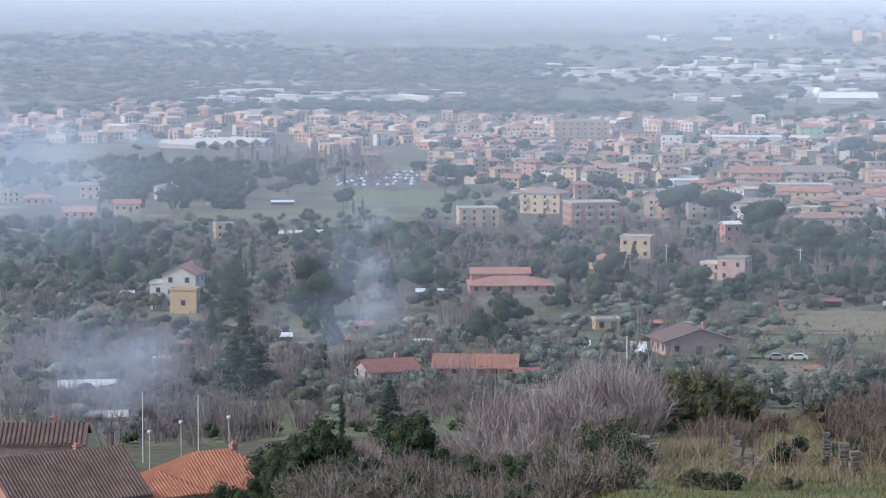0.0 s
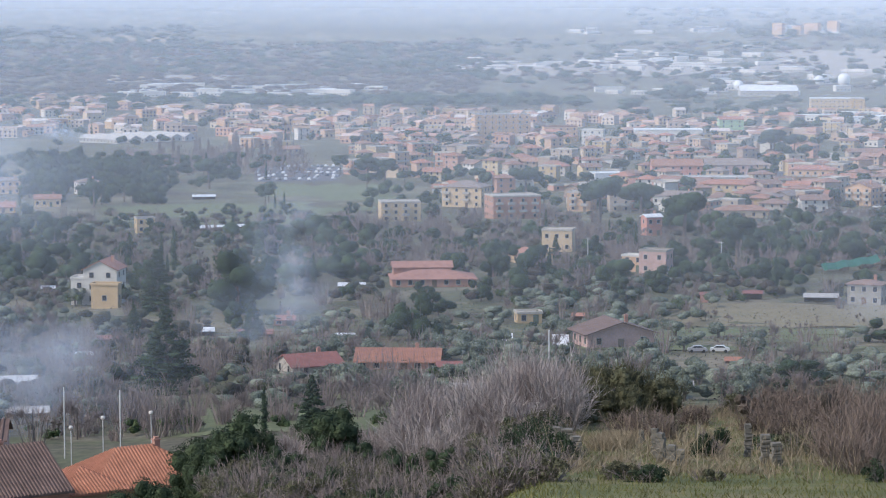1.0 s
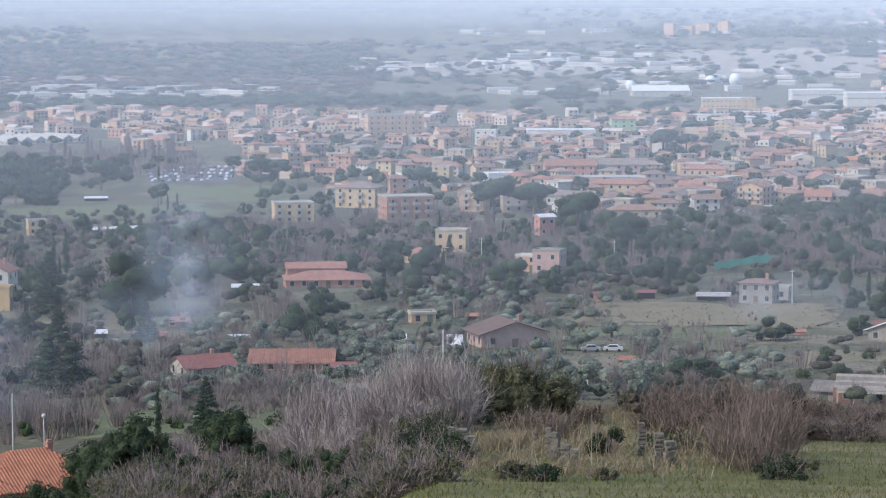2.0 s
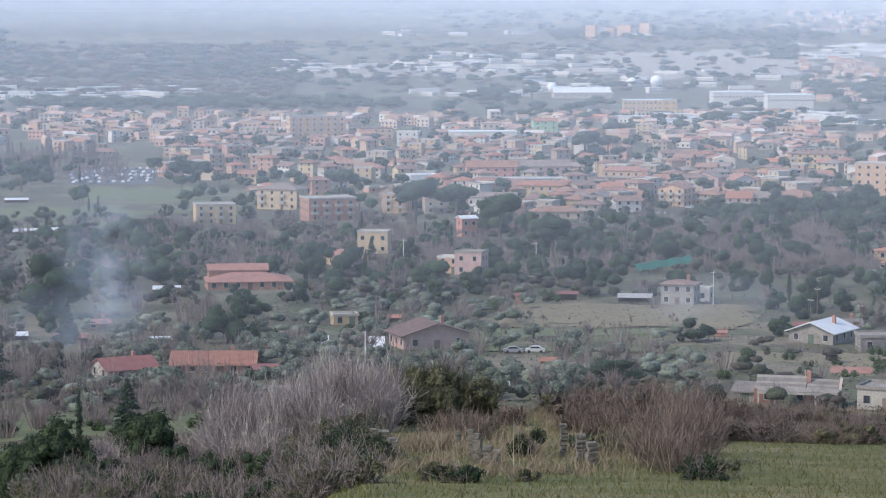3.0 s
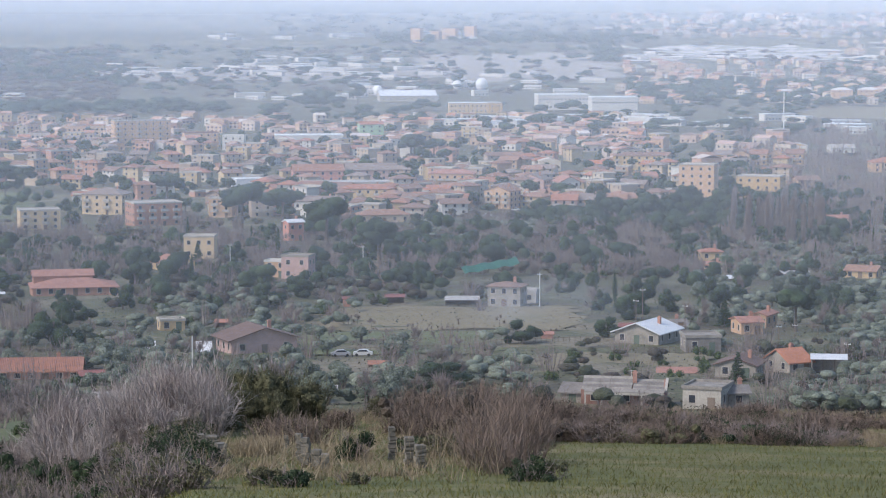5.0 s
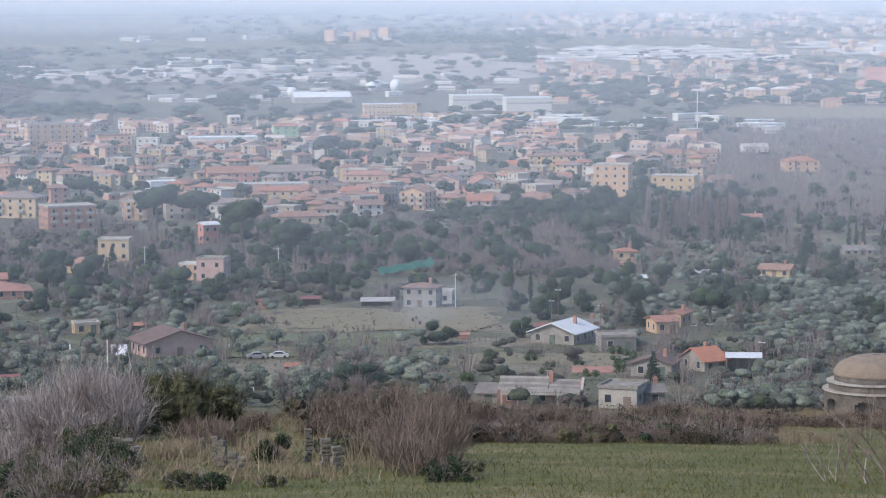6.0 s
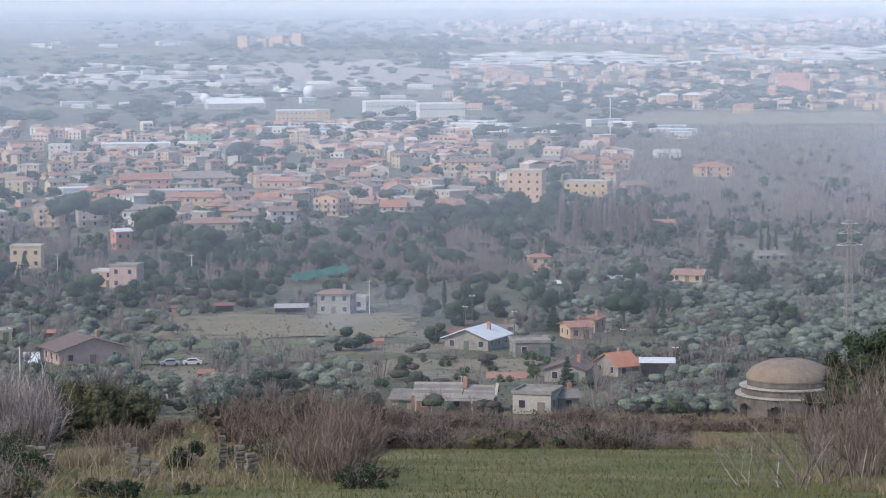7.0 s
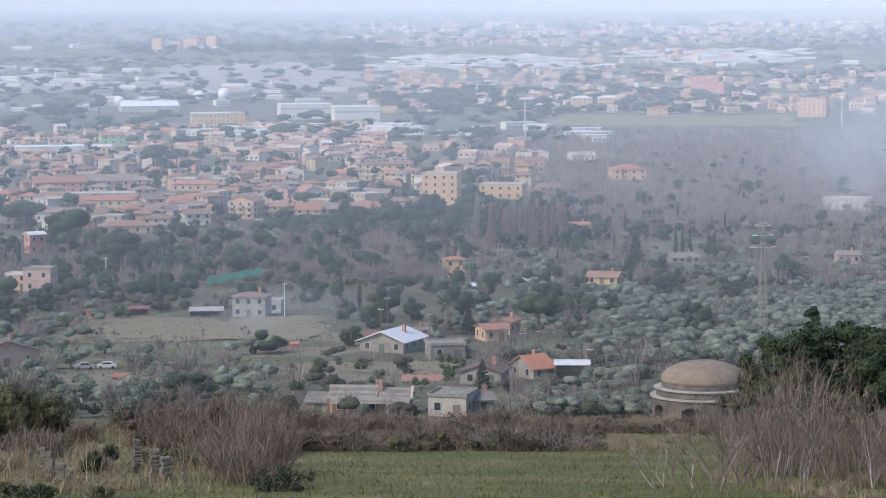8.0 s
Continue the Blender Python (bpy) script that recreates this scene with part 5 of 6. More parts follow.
# brown scrub along the crest
for k in range(90):
    b = 11.4 + (k % 45) * .15 + rng6.uniform(-.2, .2)
    r = 160 + 28 * rng6.random() + 5 * noise.noise(Vector((b * 1.1, 7, 0)))
    h = rng6.uniform(.8, 1.7) * (1 + .45 * noise.noise(Vector((b * 1.3, 3, 0))))
    thicket("brown_shrub", b, r, rng6.uniform(2.2, 4.2), h, 90, 700, "twig_red" if k % 3 else "twig", "dark brown winter shrub at the edge of the grass", 540 + k, .03, 1500, ("leaf_brown", "leaf_shrub", "leaf_brown", "leaf_laurel")[k % 4], .1, dense=k % 5 == 0)
for k in range(16):
    b = 18.0 + k * .3
    thicket("brown_shrub", b, 186 + rng6.uniform(-5, 4), rng6.uniform(2.2, 3.4), rng6.uniform(.6, 1.3), 60, 420, "twig_red", "low brown winter scrub at the edge of the grass", 640 + k, .03, 700, "leaf_brown", .11, dense=False)


# tall bare bushes and dark pines at the end of the slope
def stem_bush(b, r, h, wide, stems, seed, label):
    """Upright stems that fork on the way up, each stem with its own fine twigs."""
    rng = np.random.default_rng(seed)
    ob = root("bare_bush", place(b, r, rng.uniform(0, 360)), label, "bush", "tall bare bushes")
    for _ in range(stems):
        B = Build()
        tips = []
        a, q = rng.uniform(0, 6.283), rng.uniform(0, .25) * wide
        p = Vector((q * math.cos(a), q * math.sin(a), -.3))
        lean = rng.uniform(.05, .62)
        d = Vector((math.cos(a) * lean, math.sin(a) * lean, 1)).normalized()
        step, rad = h * rng.uniform(.15, .21), rng.uniform(.03, .05)
        todo = [(p, d, rad, 0)]
        while todo:
            p, d, rad, k = todo.pop()
            e = p + d * step
            B.rod(p, e, rad, rad * .8, 4)
            tips.append((e, d))
            if k < 4:
                for m in range(2 if rng.random() < .55 else 1):
                    t = (d + Vector(rng.normal(0, .27, 3)) + Vector((0, 0, .1))).normalized()
                    todo.append((e, t, rad * (.72 if m == 0 else .55), k + 1))
        stem = part("stem", B, "twig_pale" if rng.random() < .4 else "twig_red", ob)
        n = 60
        i = rng.integers(0, len(tips), n)
        p = np.array([tips[k][0] for k in i])
        t = p + np.array([tips[k][1] for k in i]) * h * .12 + rng.normal(0, h * .05, (n, 3))
        C = Build()
        C.quads(slivers(p, t, .022, rng))
        part("twigs", C, "twig_red", stem)


for k, (b, r, h, wd, n) in enumerate(((20.6, 112, 4.0, 3.6, 6), (21.2, 118, 5.4, 4.2, 8), (21.9, 116, 6.0, 4.2, 9), (22.6, 119, 5.8, 4.0, 8), (23.3, 118, 5.0, 4.0, 7), (24.2, 116, 4.8, 3.8, 7), (19.7, 114, 2.8, 2.4, 4), (22.3, 126, 6.0, 4.0, 7))):
    stem_bush(b, r, h, wd, n, 340 + k, "tall leafless bush with reddish-brown upright stems")
for k, (b, r, h, wd) in enumerate(((21.4, 128, 3.6, 3.4), (22.2, 130, 4.2, 3.4), (23.0, 128, 4.0, 3.4), (23.8, 126, 3.8, 3.4), (24.5, 124, 3.6, 3.2))):
    thicket("bare_shrub", b, r, wd, h, 60, 700, "twig_red" if k % 2 else "twig", "tangled leafless brown shrub below pines", 700 + k, .022)


def big_pine(b, r, s, seed, label, tip=False):
    rng = np.random.default_rng(seed)
    ob = root("pine_tree", place(b, r, 0, 0, s), label, "tree", "pines at the end of the slope")
    T, C = Build(), Build()
    T.rod((0, 0, -1), (.3, 0, 6), .35, .2, 8)
    for a in range(9):
        T.rod((.1, 0, 2 + .45 * a), (3.6 * math.cos(a * 2.4), 3.6 * math.sin(a * 2.4), 4 + .4 * a), .12, .04)
    if tip:
        lobes = [(rng.normal(0, .2 + .26 * (12 - z)), rng.normal(0, .2 + .26 * (12 - z)), z, .4 + .12 * (12 - z), .35) for z in rng.uniform(1, 12, 70)]
    else:
        lobes = [(rng.normal(0, 2.0), rng.normal(0, 2.0), rng.uniform(2.5, 8.2), rng.uniform(1.0, 1.9), rng.uniform(.7, 1.2)) for _ in range(26)]
    cores(C, lobes, rng, .75)
    C.quads(lobed(lobes, 5200, .3, rng, .6))
    part("trunk", T, "bark", ob)
    part("crown", smooth(C.mesh("crown", ["leaf_laurel" if not tip else "leaf_dark"])), None, ob)


for k, (b, r, sc) in enumerate(((21.45, 192, .5), (21.9, 191, .62), (22.3, 190, .72), (22.7, 191, .8), (23.5, 190, .88), (24.1, 189, .9), (24.8, 190, .92), (25.5, 190, .92), (23.9, 184, .7), (22.9, 184, .6))):
    big_pine(b, r, sc, 1 + k, "dark green pine tree behind bare bushes")
big_pine(22.75, 186, .74, 21, "dark layered conifer with a pointed top", True)


# stone pillars of an old wall
def pillar(b, r, w, h, seed):
    rng = random.Random(seed)
    ob = root("stone_pillar", place(b, r, rng.uniform(-20, 20)), "weathered pillar of stacked grey stones in the grass", "pillar", "old stone pillars")
    z = -.3
    k = 0
    while z < h:
        hh = rng.uniform(.16, .26)
        a = w / 2 * rng.uniform(.85, 1.1)
        B = Build()
        q = .05
        pts = []
        for zz, f in ((z, .93), (z + q, 1), (z + hh - q, 1), (z + hh - .01, .93)):
            pts += [(sx * a * f + rng.uniform(-.02, .02), sy * a * f + rng.uniform(-.02, .02), zz) for sx, sy in ((-1, -1), (1, -1), (1, 1), (-1, 1))]
        fs = [(3, 2, 1, 0), (12, 13, 14, 15)]
        for j in range(3):
            fs += [(4 * j + i, 4 * j + (i + 1) % 4, 4 * j + 4 + (i + 1) % 4, 4 * j + 4 + i) for i in range(4)]
        B.solid(pts, fs)
        part("stone", B, "stone", ob, m=pose(rng.uniform(-.04, .04), rng.uniform(-.04, .04), 0, 0, 0, rng.uniform(-8, 8)))
        z += hh
        k += 1


for k, (b, r, w, h) in enumerate(((4.15, 140, .6, 1.4), (4.35, 132, .7, 1.5), (4.55, 127, .7, 1.2), (6.25, 134, .45, 1.6), (6.38, 126, .5, 1.5), (6.62, 124, .55, 1.1), (6.8, 122, .5, .9), (8.25, 134, .5, 1.7), (8.62, 126, .6, 1.5), (8.85, 124, .6, 1.3), (5.95, 150, .35, .9))):
    pillar(b, r, w * .75, h, 400 + k)


# grass blades and dry tufts
def blades(name, b0, b1, r0, r1, n, h, material, label, seed, clump=0):
    rng = np.random.default_rng(seed)
    if clump:
        cb, cr = rng.uniform(b0, b1, clump), rng.uniform(r0, r1, clump)
        i = rng.integers(0, clump, n)
        b, r = cb[i] + rng.normal(0, .12, n), cr[i] + rng.normal(0, .6, n)
    else:
        b, r = rng.uniform(b0, b1, n), rng.uniform(r0, r1, n)
    a = np.array([at(x, y, .2) for x, y in zip(b, r)])
    tip = a + np.stack([rng.normal(0, h * .45, n), rng.normal(0, h * .45, n), h * rng.uniform(.4, 1.2, n)], 1)
    B = Build()
    B.quads(slivers(a, tip, .035 if h < .5 else .03, rng))
    tagged(part(name, B, material), label, "grass", kind="stuff")


blades("grass", -3.6, 25.5, 70, 196, 66000, .22, "blade_green", "short green winter grass on the slope", 1)
blades("dry_grass", 4.0, 9.5, 112, 190, 5000, .5, "blade_dry", "tufts of dry straw-coloured grass", 2, 60)
blades("dry_grass", 6.0, 25.5, 184, 199, 22000, .65, "blade_dry", "tall dry grass along the edge of the slope", 3, 200)
blades("dry_grass", 11.2, 19.5, 160, 176, 9000, .55, "blade_dry", "dry tufts in front of brown scrub", 7, 90)
blades("dry_grass", 4.2, 9.8, 112, 188, 4500, .4, "blade_dry", "short dry grass among green", 8, 400)
blades("dry_grass", 20.5, 26, 100, 150, 9000, .5, "blade_dry", "tufts of dry straw-coloured grass", 4, 40)
blades("dry_grass", 4.8, 5.8, 140, 152, 5000, .7, "blade_dry", "pale straw-coloured clump of dead grass", 6, 9)
blades("weeds", 4.0, 10.5, 108, 150, 650, 1.9, "blade_dry", "thin dry weed stalks in the grass", 5, 60)

# ---- roofs just below the slope ----
house(-5.0, 306, 15.5, 3.6, d=11, roof="hip", rise=3.7, wall="peach", cover="tile_new", turn=26, floors=1, cols=4, label="house with a bright orange hipped tile roof", ribs=.42, over=.7)
house(-6.15, 300, 7.5, 3.3, d=8, roof="hip", rise=2.2, wall="peach", cover="tile_new", turn=26, floors=1, cols=2, label="low wing with an orange hipped tile roof", ribs=.42, over=.6, name="annex", chimney=False)
house(-8.35, 288, 15.0, 4.6, d=14, roof="gable_x", rise=4.0, wall="brick", cover="tile_old", turn=24, floors=1, cols=4, label="house with a wide weathered dark brown tile roof", ribs=.42)
house(-8.9, 345, 14.5, 5.4, d=9, roof="gable_x", rise=1.8, wall="rose", cover="tile_old", turn=-6, floors=1, cols=5, label="long building with a dull brown roof", ribs=.6)
for b, r, h in ((-6.33, 318, 8.5), (-5.65, 316, 9.8), (-4.62, 318, 9.4)):
    pole(b, r, h, .05, "thin garden lamp post with a white globe", "street_lamp", arm=False, lamp=True)
pole(-5.28, 330, 12.0, .07, arm=False)
pole(-6.47, 360, 9.9, .07, arm=False)
pole(3.96, 489, 9.8, .11, "pale concrete utility pole above bare shrubs", arm=False)

# dark bushy trees around the roofs
rng7 = random.Random(7)
for b, r, s in ((-2.65, 180, .92), (-2.35, 178, .78), (-2.85, 176, .7), (-.72, 178, .92), (-.62, 174, .85), (-3.5, 182, .8), (-3.2, 176, .7), (-1.5, 166, .45), (-2.0, 168, .5), (-.1, 166, .5), (.6, 160, .45), (1.6, 150, .42),
                (-5.15, 262, 1.25), (-4.65, 262, 1.3), (-3.72, 250, 1.35), (-3.4, 246, 1.25), (-6.1, 262, .9), (-1.2, 188, .55), (-3.9, 250, .9), (2.0, 178, .6)):
    tree("laurel", b, r, s, rng=rng7)


# ---- round ruined temple with a dome ----
def temple(b, r, R, z_arch, z_wall, z_dome):
    ob = root("round_temple", place(b, r, 10), "round ancient brick temple with arched niches and a bare dome", "temple")
    OCC.append((tuple(at(b, r)[:2]), R + 1))
    B = Build()
    n = 96
    arches = 8

    def top(k):
        u = (k % (n // arches)) / (n // arches) - .5
        w = .30
        return 0 if abs(u) > w else z_arch * .55 + math.sqrt(max(0, w * w - u * u)) / w * z_arch * .45
    for k in range(n):
        a0, a1 = 6.2832 * k / n, 6.2832 * (k + 1) / n
        t = (top(k) + top(k + 1)) / 2 if top(k) and top(k + 1) else 0
        ring = lambda a, q, z: (q * math.cos(a), q * math.sin(a), z)
        jag = .12 * noise.noise(Vector((k * .4, 1, 2)))
        if t:
            B.face([ring(a1, R - 1.2, -1), ring(a0, R - 1.2, -1), ring(a0, R - 1.2, t), ring(a1, R - 1.2, t)])
            B.face([ring(a1, R - 1.2, t), ring(a0, R - 1.2, t), ring(a0, R + jag, t), ring(a1, R + jag, t)])
        for side, aa in ((k - 1, a0), (k + 1, a1)):
            t2 = (top(side) + top(side + 1)) / 2 if top(side) and top(side + 1) else 0
            if t > t2:
                B.face([ring(aa, R - 1.2, t2 if t2 else -1), ring(aa, R, t2 if t2 else -1), ring(aa, R, t), ring(aa, R - 1.2, t)])
        B.face([ring(a1, R + jag, t if t else -1), ring(a0, R + jag, t if t else -1), ring(a0, R + jag, z_wall), ring(a1, R + jag, z_wall)])
    part("drum", weld(B.mesh("drum", ["temple_stone"])), None, ob)

    def lathe(name, prof, material, label=""):
        L = Build()
        for k in range(64):
            a0, a1 = 6.2832 * k / 64, 6.2832 * (k + 1) / 64
            for (q0, z0), (q1, z1) in zip(prof, prof[1:]):
                j0, j1 = .10 * noise.noise(Vector((k * .5, z0, 0))), .10 * noise.noise(Vector(((k + 1) * .5 if k < 63 else 0, z0, 0)))
                L.face([((q0 + j0) * math.cos(a0), (q0 + j0) * math.sin(a0), z0), ((q0 + j1) * math.cos(a1), (q0 + j1) * math.sin(a1), z0), ((q1 + j1) * math.cos(a1), (q1 + j1) * math.sin(a1), z1), ((q1 + j0) * math.cos(a0), (q1 + j0) * math.sin(a0), z1)])
        part(name, weld(L.mesh(name, [material])), None, ob, label)
    lathe("ledge", [(R, z_wall), (R + .3, z_wall), (R + .3, z_wall + .2), (R - .7, z_wall + .25)], "ledge", "pale projecting stone ledge")
    lathe("upper_wall", [(R - .7, z_wall + .3), (R - .7, z_wall + 1.3)], "temple_stone")
    lathe("ledge", [(R - .7, z_wall + 1.3), (R - .35, z_wall + 1.3), (R - .35, z_wall + 1.48), (R - 1.6, z_wall + 1.53)], "ledge", "pale projecting stone ledge")
    lathe("upper_wall", [(R - 1.6, z_wall + 1.6), (R - 1.6, z_wall + 2.4)], "temple_stone")
    z0 = z_wall + 2.4
    Rd = R - 1.5
    lathe("dome", [(Rd, z0), (Rd + .05, z0 + .25)] + [(Rd * math.cos(t), z0 + .25 + (z_dome - z0) * math.sin(t)) for t in np.linspace(.12, 1.3, 9)] + [(.9, z_dome + .15), (.7, z_dome + .1), (.7, z_dome - .3), (.01, z_dome - .3)], "temple_dome", "smooth tan mortar dome")


M["temple_stone"] = mat("temple_stone", [(.075, .062, .05), (.15, .125, .10), (.10, .085, .07), (.21, .18, .15)], by="noise", scale=1.6, fine=4, vary=.4, bump=.8)
M["ledge"] = mat("ledge", [(.10, .085, .07), (.36, .33, .28), (.14, .12, .10)], by="noise", scale=2.2, fine=3, vary=.3)
M["temple_dome"] = mat("temple_dome", [(.19, .145, .10), (.24, .185, .135)], by="noise", scale=3, fine=3, vary=.25)
temple(20.45, 428, 8.3, 3.6, 4.6, 10.0)


# ---- lattice pylon and masts ----
def pylon(b, r, h):
    ob = root("pylon", place(b, r, 20), "grey steel lattice power pylon above olive trees", "pylon")
    B = Build()
    wid = lambda z: .75 * (1 - z / h) + .28
    zs = np.linspace(0, h, 15)
    for z0, z1 in zip(zs, zs[1:]):
        w0, w1 = wid(z0), wid(z1)
        c0, c1 = [(-w0, -w0), (w0, -w0), (w0, w0), (-w0, w0)], [(-w1, -w1), (w1, -w1), (w1, w1), (-w1, w1)]
        for i in range(4):
            j = (i + 1) % 4
            B.rod((*c0[i], z0), (*c1[i], z1), .09, .09, 4)
            B.rod((*c0[i], z0), (*c1[j], z1), .05, .05, 4)
            B.rod((*c0[j], z0), (*c1[i], z1), .05, .05, 4)
    part("lattice", B, "weathered", ob)
    for z, w in ((h * .8, 3.2), (h * .9, 2.6), (h * .98, 2.0)):
        A = Build()
        A.rod((-w, 0, z), (w, 0, z), .09, .09, 4)
        A.rod((-w, 0, z), (0, 0, z + .9), .06, .06, 4)
        A.rod((w, 0, z), (0, 0, z + .9), .06, .06, 4)
        part("crossarm", A, "pole", ob)


pylon(21.70, 619, 27.5)
pole(16.62, 2174, 33.0, .35, "tall grey floodlight mast in fields", "mast", arm=True)
pole(23.34, 2426, 30.7, .3, "tall grey floodlight mast in fields", "mast", arm=True)
pole(13.65, 606, 11.5, .09, "thin wooden utility pole beside a bungalow", arm=True, wood=True)
pole(13.51, 606, 9.0, .09, "thin wooden utility pole beside a bungalow", arm=True, wood=True)
pole(14.56, 608, 7.7, .1, "thin wooden utility pole beside a bungalow", arm=True, wood=True)
pole(11.44, 687, 9.0, .1, "pale concrete utility pole beside an abandoned house", arm=True)
pole(16.90, 593, 5.0, .09, "weathered wooden utility pole", arm=True, wood=True)
pole(16.56, 589, 5.0, .09, "weathered wooden utility pole", arm=True, wood=True)
pole(18.02, 534, 5.9, .09, "weathered wooden utility pole", arm=True, wood=True)
pole(18.30, 502, 4.9, .09, "weathered wooden utility pole", arm=False, wood=True)
pole(-6.24, 1087, 6.9, .1, "weathered wooden utility pole", arm=True, wood=True)
pole(4.79, 868, 7.3, .1, "pale concrete utility pole", arm=True)
pole(7.64, 836, 8.1, .1, "pale concrete utility pole", arm=True)


# ---- cars ----
def car_meshes():
    B = Build()
    side = [(-2.05, .35), (-2.1, .75), (-1.9, .92), (-1.35, .98), (-.75, 1.42), (.75, 1.45), (1.35, 1.0), (1.95, .88), (2.08, .6), (2.0, .32)]
    n = len(side)
    B.solid([(x, -.82, z) for x, z in side] + [(x, .82, z) for x, z in side], [tuple(range(n)), tuple(range(n, 2 * n))[::-1]] + [((i + 1) % n, i, n + i, n + (i + 1) % n) for i in range(n)])
    W = Build()
    W.solid([(x, y, z) for y in (-.84, .84) for x, z in ((-1.2, 1.0), (-.72, 1.36), (.72, 1.38), (1.2, 1.02))], [(0, 3, 2, 1), (4, 5, 6, 7), (0, 1, 5, 4), (2, 3, 7, 6), (1, 2, 6, 5), (0, 4, 7, 3)])
    T = Build()
    T.rod((0, -.1, 0), (0, .1, 0), .32, .32, 14)
    return B.mesh("body", ["car_paint"]), W.mesh("glazing", ["glass_dark"]), T.mesh("wheel", ["rubber"])


M["car_paint"] = mat("car_paint", [(.50, .51, .52), (.34, .35, .37), (.08, .09, .10), (.30, .30, .31), (.46, .46, .45), (.16, .18, .22)], vary=.05, rough=.3, bump=0)
M["rubber"] = mat("rubber", [(.03, .03, .03)], vary=.1)
CAR = car_meshes()


def car(b, r, turn, up=.05, label="parked car on rough ground", far=False):
    ob = root("car", place(b, r, turn, up), label, "car", "parked cars")
    part("body", CAR[0], None, ob)
    part("glazing", CAR[1], None, ob, m=pose(0, 0, .02))
    for x in (() if far else (-1.3, 1.3)):
        for y in (-.78, .78):
            part("wheel", CAR[2], None, ob, m=pose(x, y, .32))


car(7.15, 563, 6, label="pale car parked beside a vineyard fence")
car(7.63, 564, -4, label="pale car parked beside a vineyard fence")
rng8 = random.Random(8)
for k in range(5):
    for i in range(15):
        if rng8.random() < .72:
            car(-2.28 + i * (-0.53 - -2.28) / 14 + rng8.uniform(-.05, .05), 1451 + rng8.uniform(-6, 6) + k * (1582 - 1451) / 4, 75 + rng8.uniform(-6, 6), .27, "car in a crowded car park", True)
for b, r in ((10.31, 1178), (10.62, 1166), (9.95, 1198), (8.86, 1206), (10.92, 1221)):
    car(b, r, rng8.uniform(-40, 40), .1, "car parked beside town houses", True)


# ---- vineyard fences ----
def fence(b0, r0, b1, r1, n, h, label):
    ob = root("fence", place(b0, r0, 0), label, "fence")
    inv = ob.matrix_basis.inverted()
    prev = None
    P = Build()
    P.box(-.06, .06, -.06, .06, -.3, h)
    post = P.mesh("post", ["wood"])
    for k in range(n):
        p = inv @ at(b0 + (b1 - b0) * k / (n - 1), r0 + (r1 - r0) * k / (n - 1))
        part("post", post, None, ob, m=Matrix.Translation(p))
        if prev is not None:
            for z in (h - .15,):
                Rl = Build()
                Rl.rod(prev + Vector((0, 0, z)), p + Vector((0, 0, z)), .05, .05, 4)
                part("rail", Rl, "wood", ob)
        prev = p


fence(7.70, 588, 10.38, 597, 26, 1.3, "long weathered wooden rail fence along a plot")
fence(7.46, 572, 10.26, 581, 26, 1.2, "long weathered wooden rail fence along a plot")
fence(10.38, 587, 12.93, 597, 22, 1.4, "dark garden fence beside a round tree")
fence(13.69, 572, 16.25, 580, 20, 1.3, "vineyard fence of wooden posts")
fence(-3.09, 594, -0.78, 598, 16, 1.5, "wooden garden fence below trees")


# ---- green netting, glasshouse, storage dome ----
def net(b, r, w, d, h):
    ob = root("garden_net", place(b, r, 12), "faded green shade net stretched over a garden plot", "net")
    B = Build()
    n = 12
    for i in range(n):
        for j in range(4):
            q = lambda a, c: ((a / n - .5) * w, (c / 4 - .5) * d, h * (.25 + .55 * a / n) + .25 * math.sin(a * 1.7) + h * .3 * c / 4)
            B.face([q(i, j), q(i + 1, j), q(i + 1, j + 1), q(i, j + 1)])
    sheet = part("sheet", weld(B.mesh("sheet", ["net_green"])), None, ob)
    P = Build()
    P.box(-.06, .06, -.06, .06, -.3, h * .45)
    post = P.mesh("post", ["wood"])
    for x in (-.48, -.16, .16, .48):
        part("post", post, None, ob, m=pose(x * w, -d * .48, 0, 0, 0, 0) @ Matrix.Diagonal((1, 1, .6 + (x + .5) * .9, 1)))


M["net_green"] = mat("net_green", [(.018, .085, .065), (.025, .115, .085)], by="noise", scale=2, fine=4, vary=.25)
net(10.38, 810, 17.1, 6, 4.8)
house(23.47, 1306, w=22.1, h=6.1, d=10, roof="flat", wall="concrete", cover="pale", turn=-10, floors=0, cols=0, label="pale translucent glasshouse half hidden by bare trees", name="glasshouse", category="glasshouse", door=False, chimney=False)
house(8.59, 2838, w=59.9, h=6.0, d=34, roof="gable_x", rise=5, wall="pale", cover="metal_white", turn=6, floors=1, cols=8, label="wide white hall with a shallow vaulted roof", name="hall", category="hall", door=False, chimney=False)


def storage_dome(b, r, rad):
    ob = root("storage_dome", place(b, r, 0), "small white dome of an industrial plant", "dome")
    me = bpy.data.meshes.new("shell")
    bm = bmesh.new()
    bmesh.ops.create_uvsphere(bm, u_segments=20, v_segments=12, radius=rad, matrix=Matrix.Translation((0, 0, rad * .9)))
    bm.to_mesh(me)
    bm.free()
    me.materials.append(M["metal_white"])
    part("shell", smooth(me), None, ob)
    B = Build()
    B.rod((0, 0, -.5), (0, 0, rad * .4), rad * .8, rad * .8, 20)
    part("base", B, "concrete", ob)


storage_dome(7.97, 2952, 5.6)
storage_dome(10.19, 3053, 7.1)
storage_dome(9.67, 3053, 5.8)


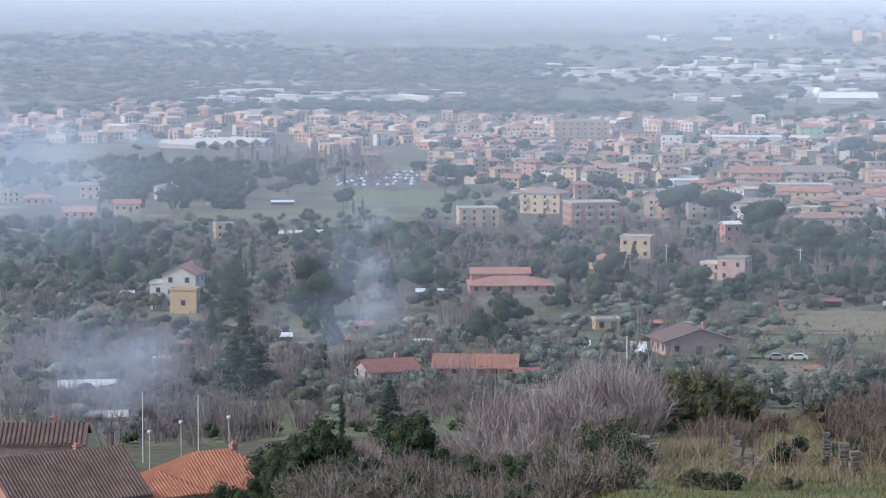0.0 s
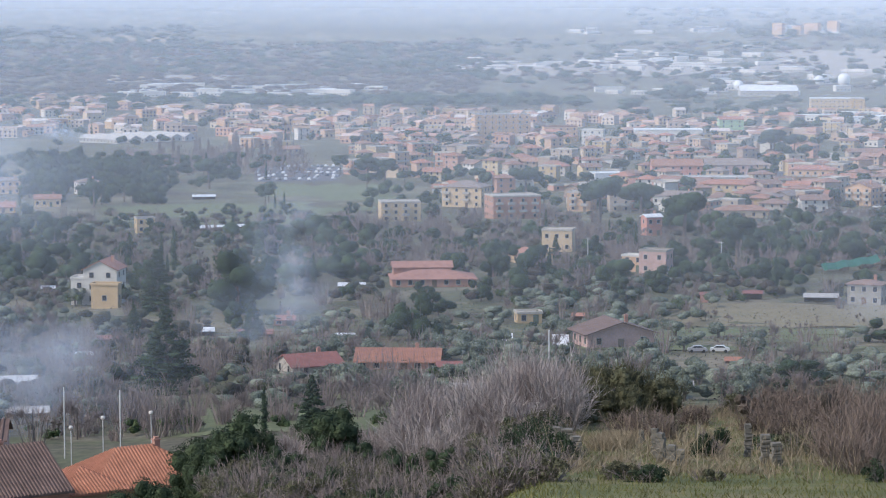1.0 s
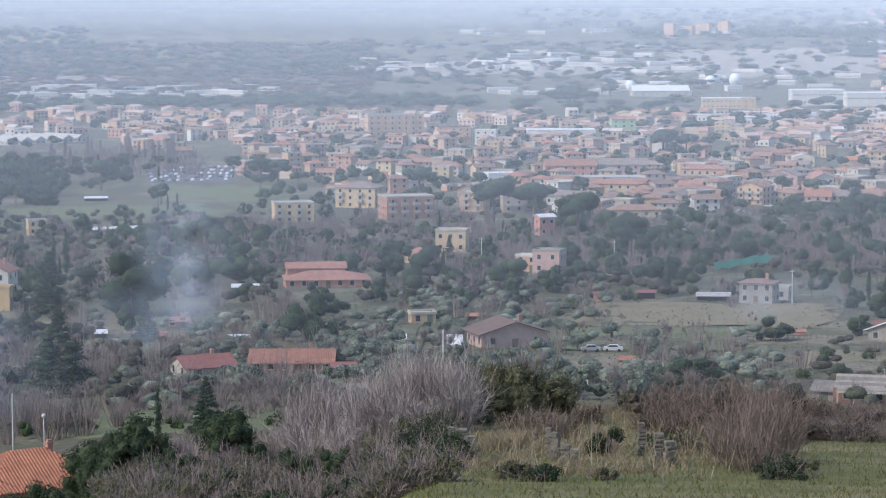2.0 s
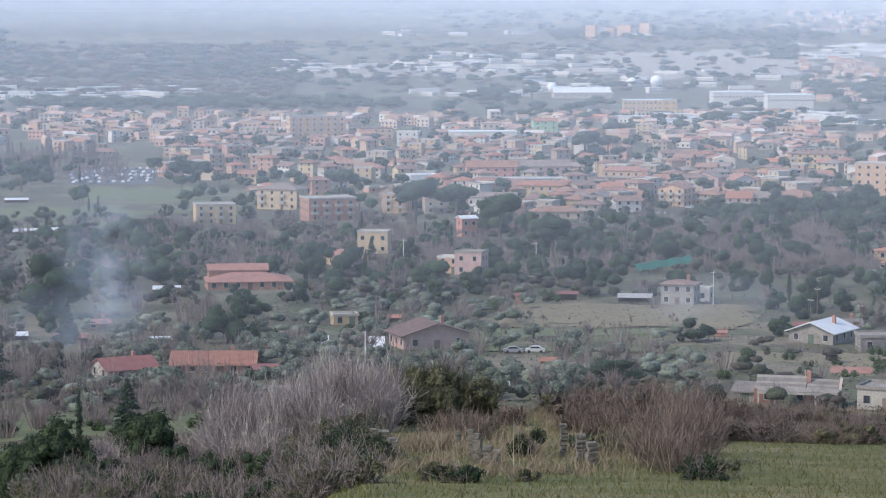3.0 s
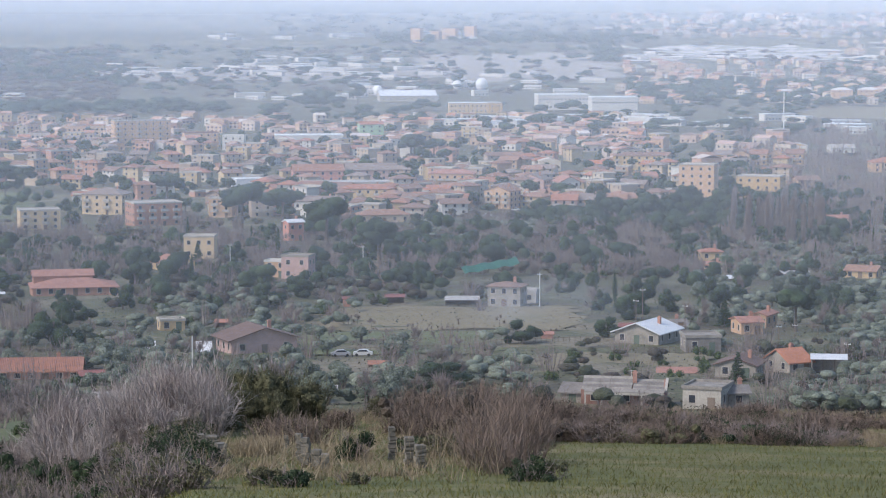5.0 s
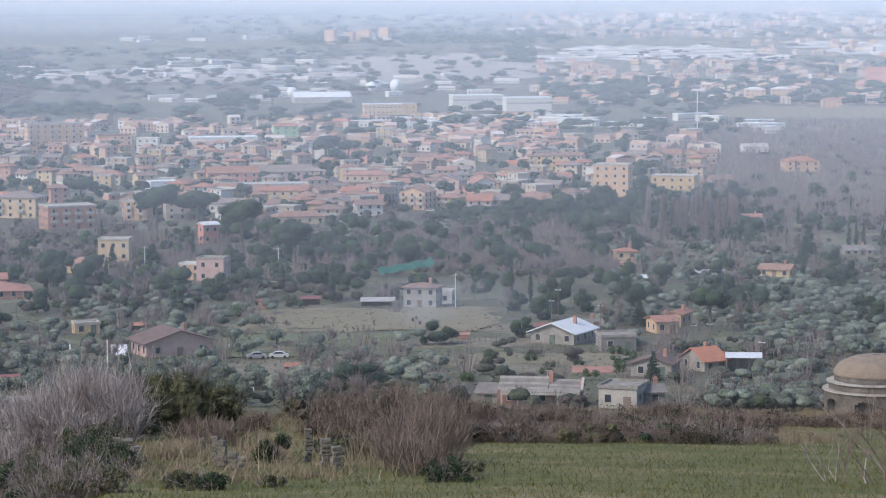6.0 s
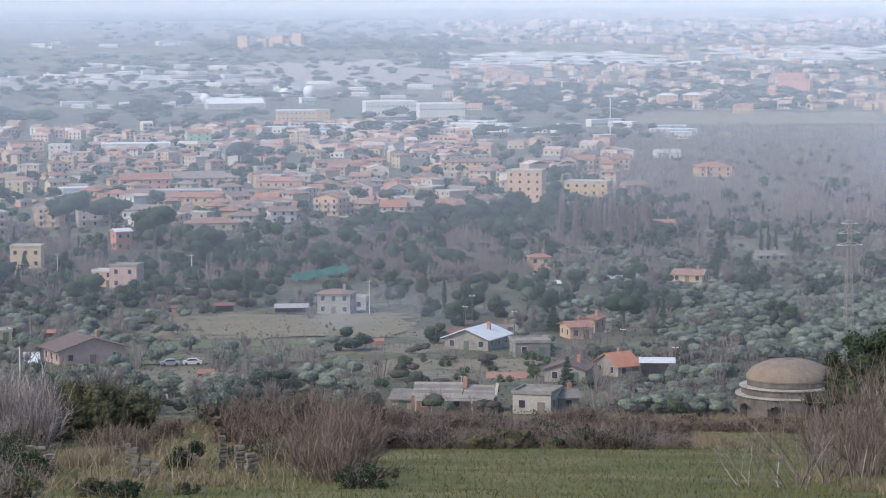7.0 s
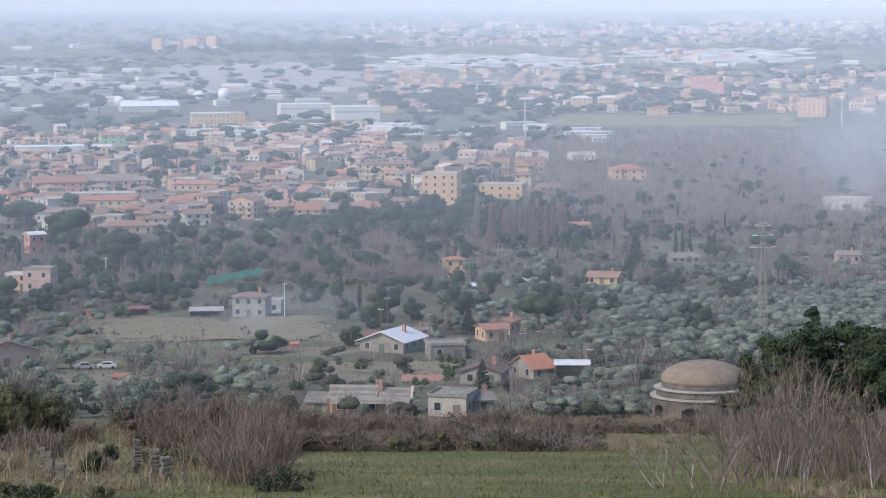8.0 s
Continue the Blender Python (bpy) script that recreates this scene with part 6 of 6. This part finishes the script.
# ---- drifting smoke of garden fires ----
def smoke_material(cover, grain):
    """Smoke that thins out towards its edges and breaks up into billows."""
    m = bpy.data.materials.new("smoke")
    m.use_nodes = True
    n, l = m.node_tree.nodes, m.node_tree.links
    n.remove(n["Principled BSDF"])
    d, t, mix = n.new("ShaderNodeBsdfDiffuse"), n.new("ShaderNodeBsdfTransparent"), n.new("ShaderNodeMixShader")
    d.inputs[0].default_value = (.62, .73, .88, 1)
    tc, ln, edge, tex, bil, mul, sc = (n.new("ShaderNode" + k) for k in ("TexCoord", "VectorMath", "MapRange", "TexNoise", "MapRange", "Math", "Math"))
    ln.operation = 'LENGTH'
    l.new(tc.outputs["Object"], ln.inputs[0])
    l.new(ln.outputs["Value"], edge.inputs[0])
    edge.interpolation_type = 'SMOOTHSTEP'
    edge.inputs[1].default_value, edge.inputs[2].default_value = 1.0, .1
    edge.inputs[3].default_value, edge.inputs[4].default_value = 0, 1
    geo = n.new("ShaderNodeNewGeometry")
    l.new(geo.outputs["Position"], tex.inputs[0])
    tex.inputs["Scale"].default_value, tex.inputs["Detail"].default_value = 1 / grain, 4
    l.new(tex.outputs[0], bil.inputs[0])
    bil.inputs[1].default_value, bil.inputs[2].default_value = .32, .68
    mul.operation = sc.operation = 'MULTIPLY'
    l.new(edge.outputs[0], mul.inputs[0])
    l.new(bil.outputs[0], mul.inputs[1])
    l.new(mul.outputs[0], sc.inputs[0])
    sc.inputs[1].default_value = cover
    l.new(sc.outputs[0], mix.inputs[0])
    l.new(t.outputs[0], mix.inputs[1])
    l.new(d.outputs[0], mix.inputs[2])
    l.new(mix.outputs[0], n["Material Output"].inputs[0])
    return m


def smoke(b, r, up, w, h, lean, cover, label, seed):
    """A billowing veil of smoke, w wide and h high, its middle at a height over the ground, leaning with the wind."""
    B = Build()
    n = 16
    for j in range(n + 1):
        for i in range(n + 1):
            x, z = 2 * i / n - 1, 2 * j / n - 1
            B.v.append((x + lean * z * abs(z), z * 1.1 + .25 * noise.noise(Vector((x * 2, z * 2, seed))), z))
    for j in range(n):
        for i in range(n):
            q = j * (n + 1) + i
            B.f.append((q, q + 1, q + n + 2, q + n + 1))
            B.m.append(0)
    me = smooth(B.mesh("smoke", []))
    me.materials.append(smoke_material(cover, w * .35))
    ob = part("smoke", me, None)
    ob.matrix_basis = Matrix.LocRotScale(at(b, r, up), Euler((0, 0, radians(-b))), (w / 2, h / 3, h / 2))
    tagged(ob, label, "smoke", kind="stuff")


smoke(-1.6, 590, 16, 26, 64, .25, .26, "thin blue smoke rising from a garden fire", 1)
smoke(-2.4, 575, 6, 40, 26, .2, .2, "thin blue smoke drifting over gardens", 2)
smoke(-8.8, 880, 26, 110, 110, .2, .34, "broad veil of bluish smoke over fields", 3)
smoke(-7.4, 400, 10, 56, 40, .2, .28, "low bluish smoke over garden plots", 4)
smoke(-6.4, 1800, 14, 44, 26, .5, .75, "white smoke puff beside greenhouses", 5)
smoke(-8.6, 1750, 16, 110, 60, .2, .40, "bluish smoke over greenhouses", 8)
smoke(11.3, 640, 5, 60, 22, .3, .14, "thin blue smoke over plots", 9)
smoke(23.8, 1200, 30, 120, 110, .1, .17, "blue smoke over leafless woods", 7)
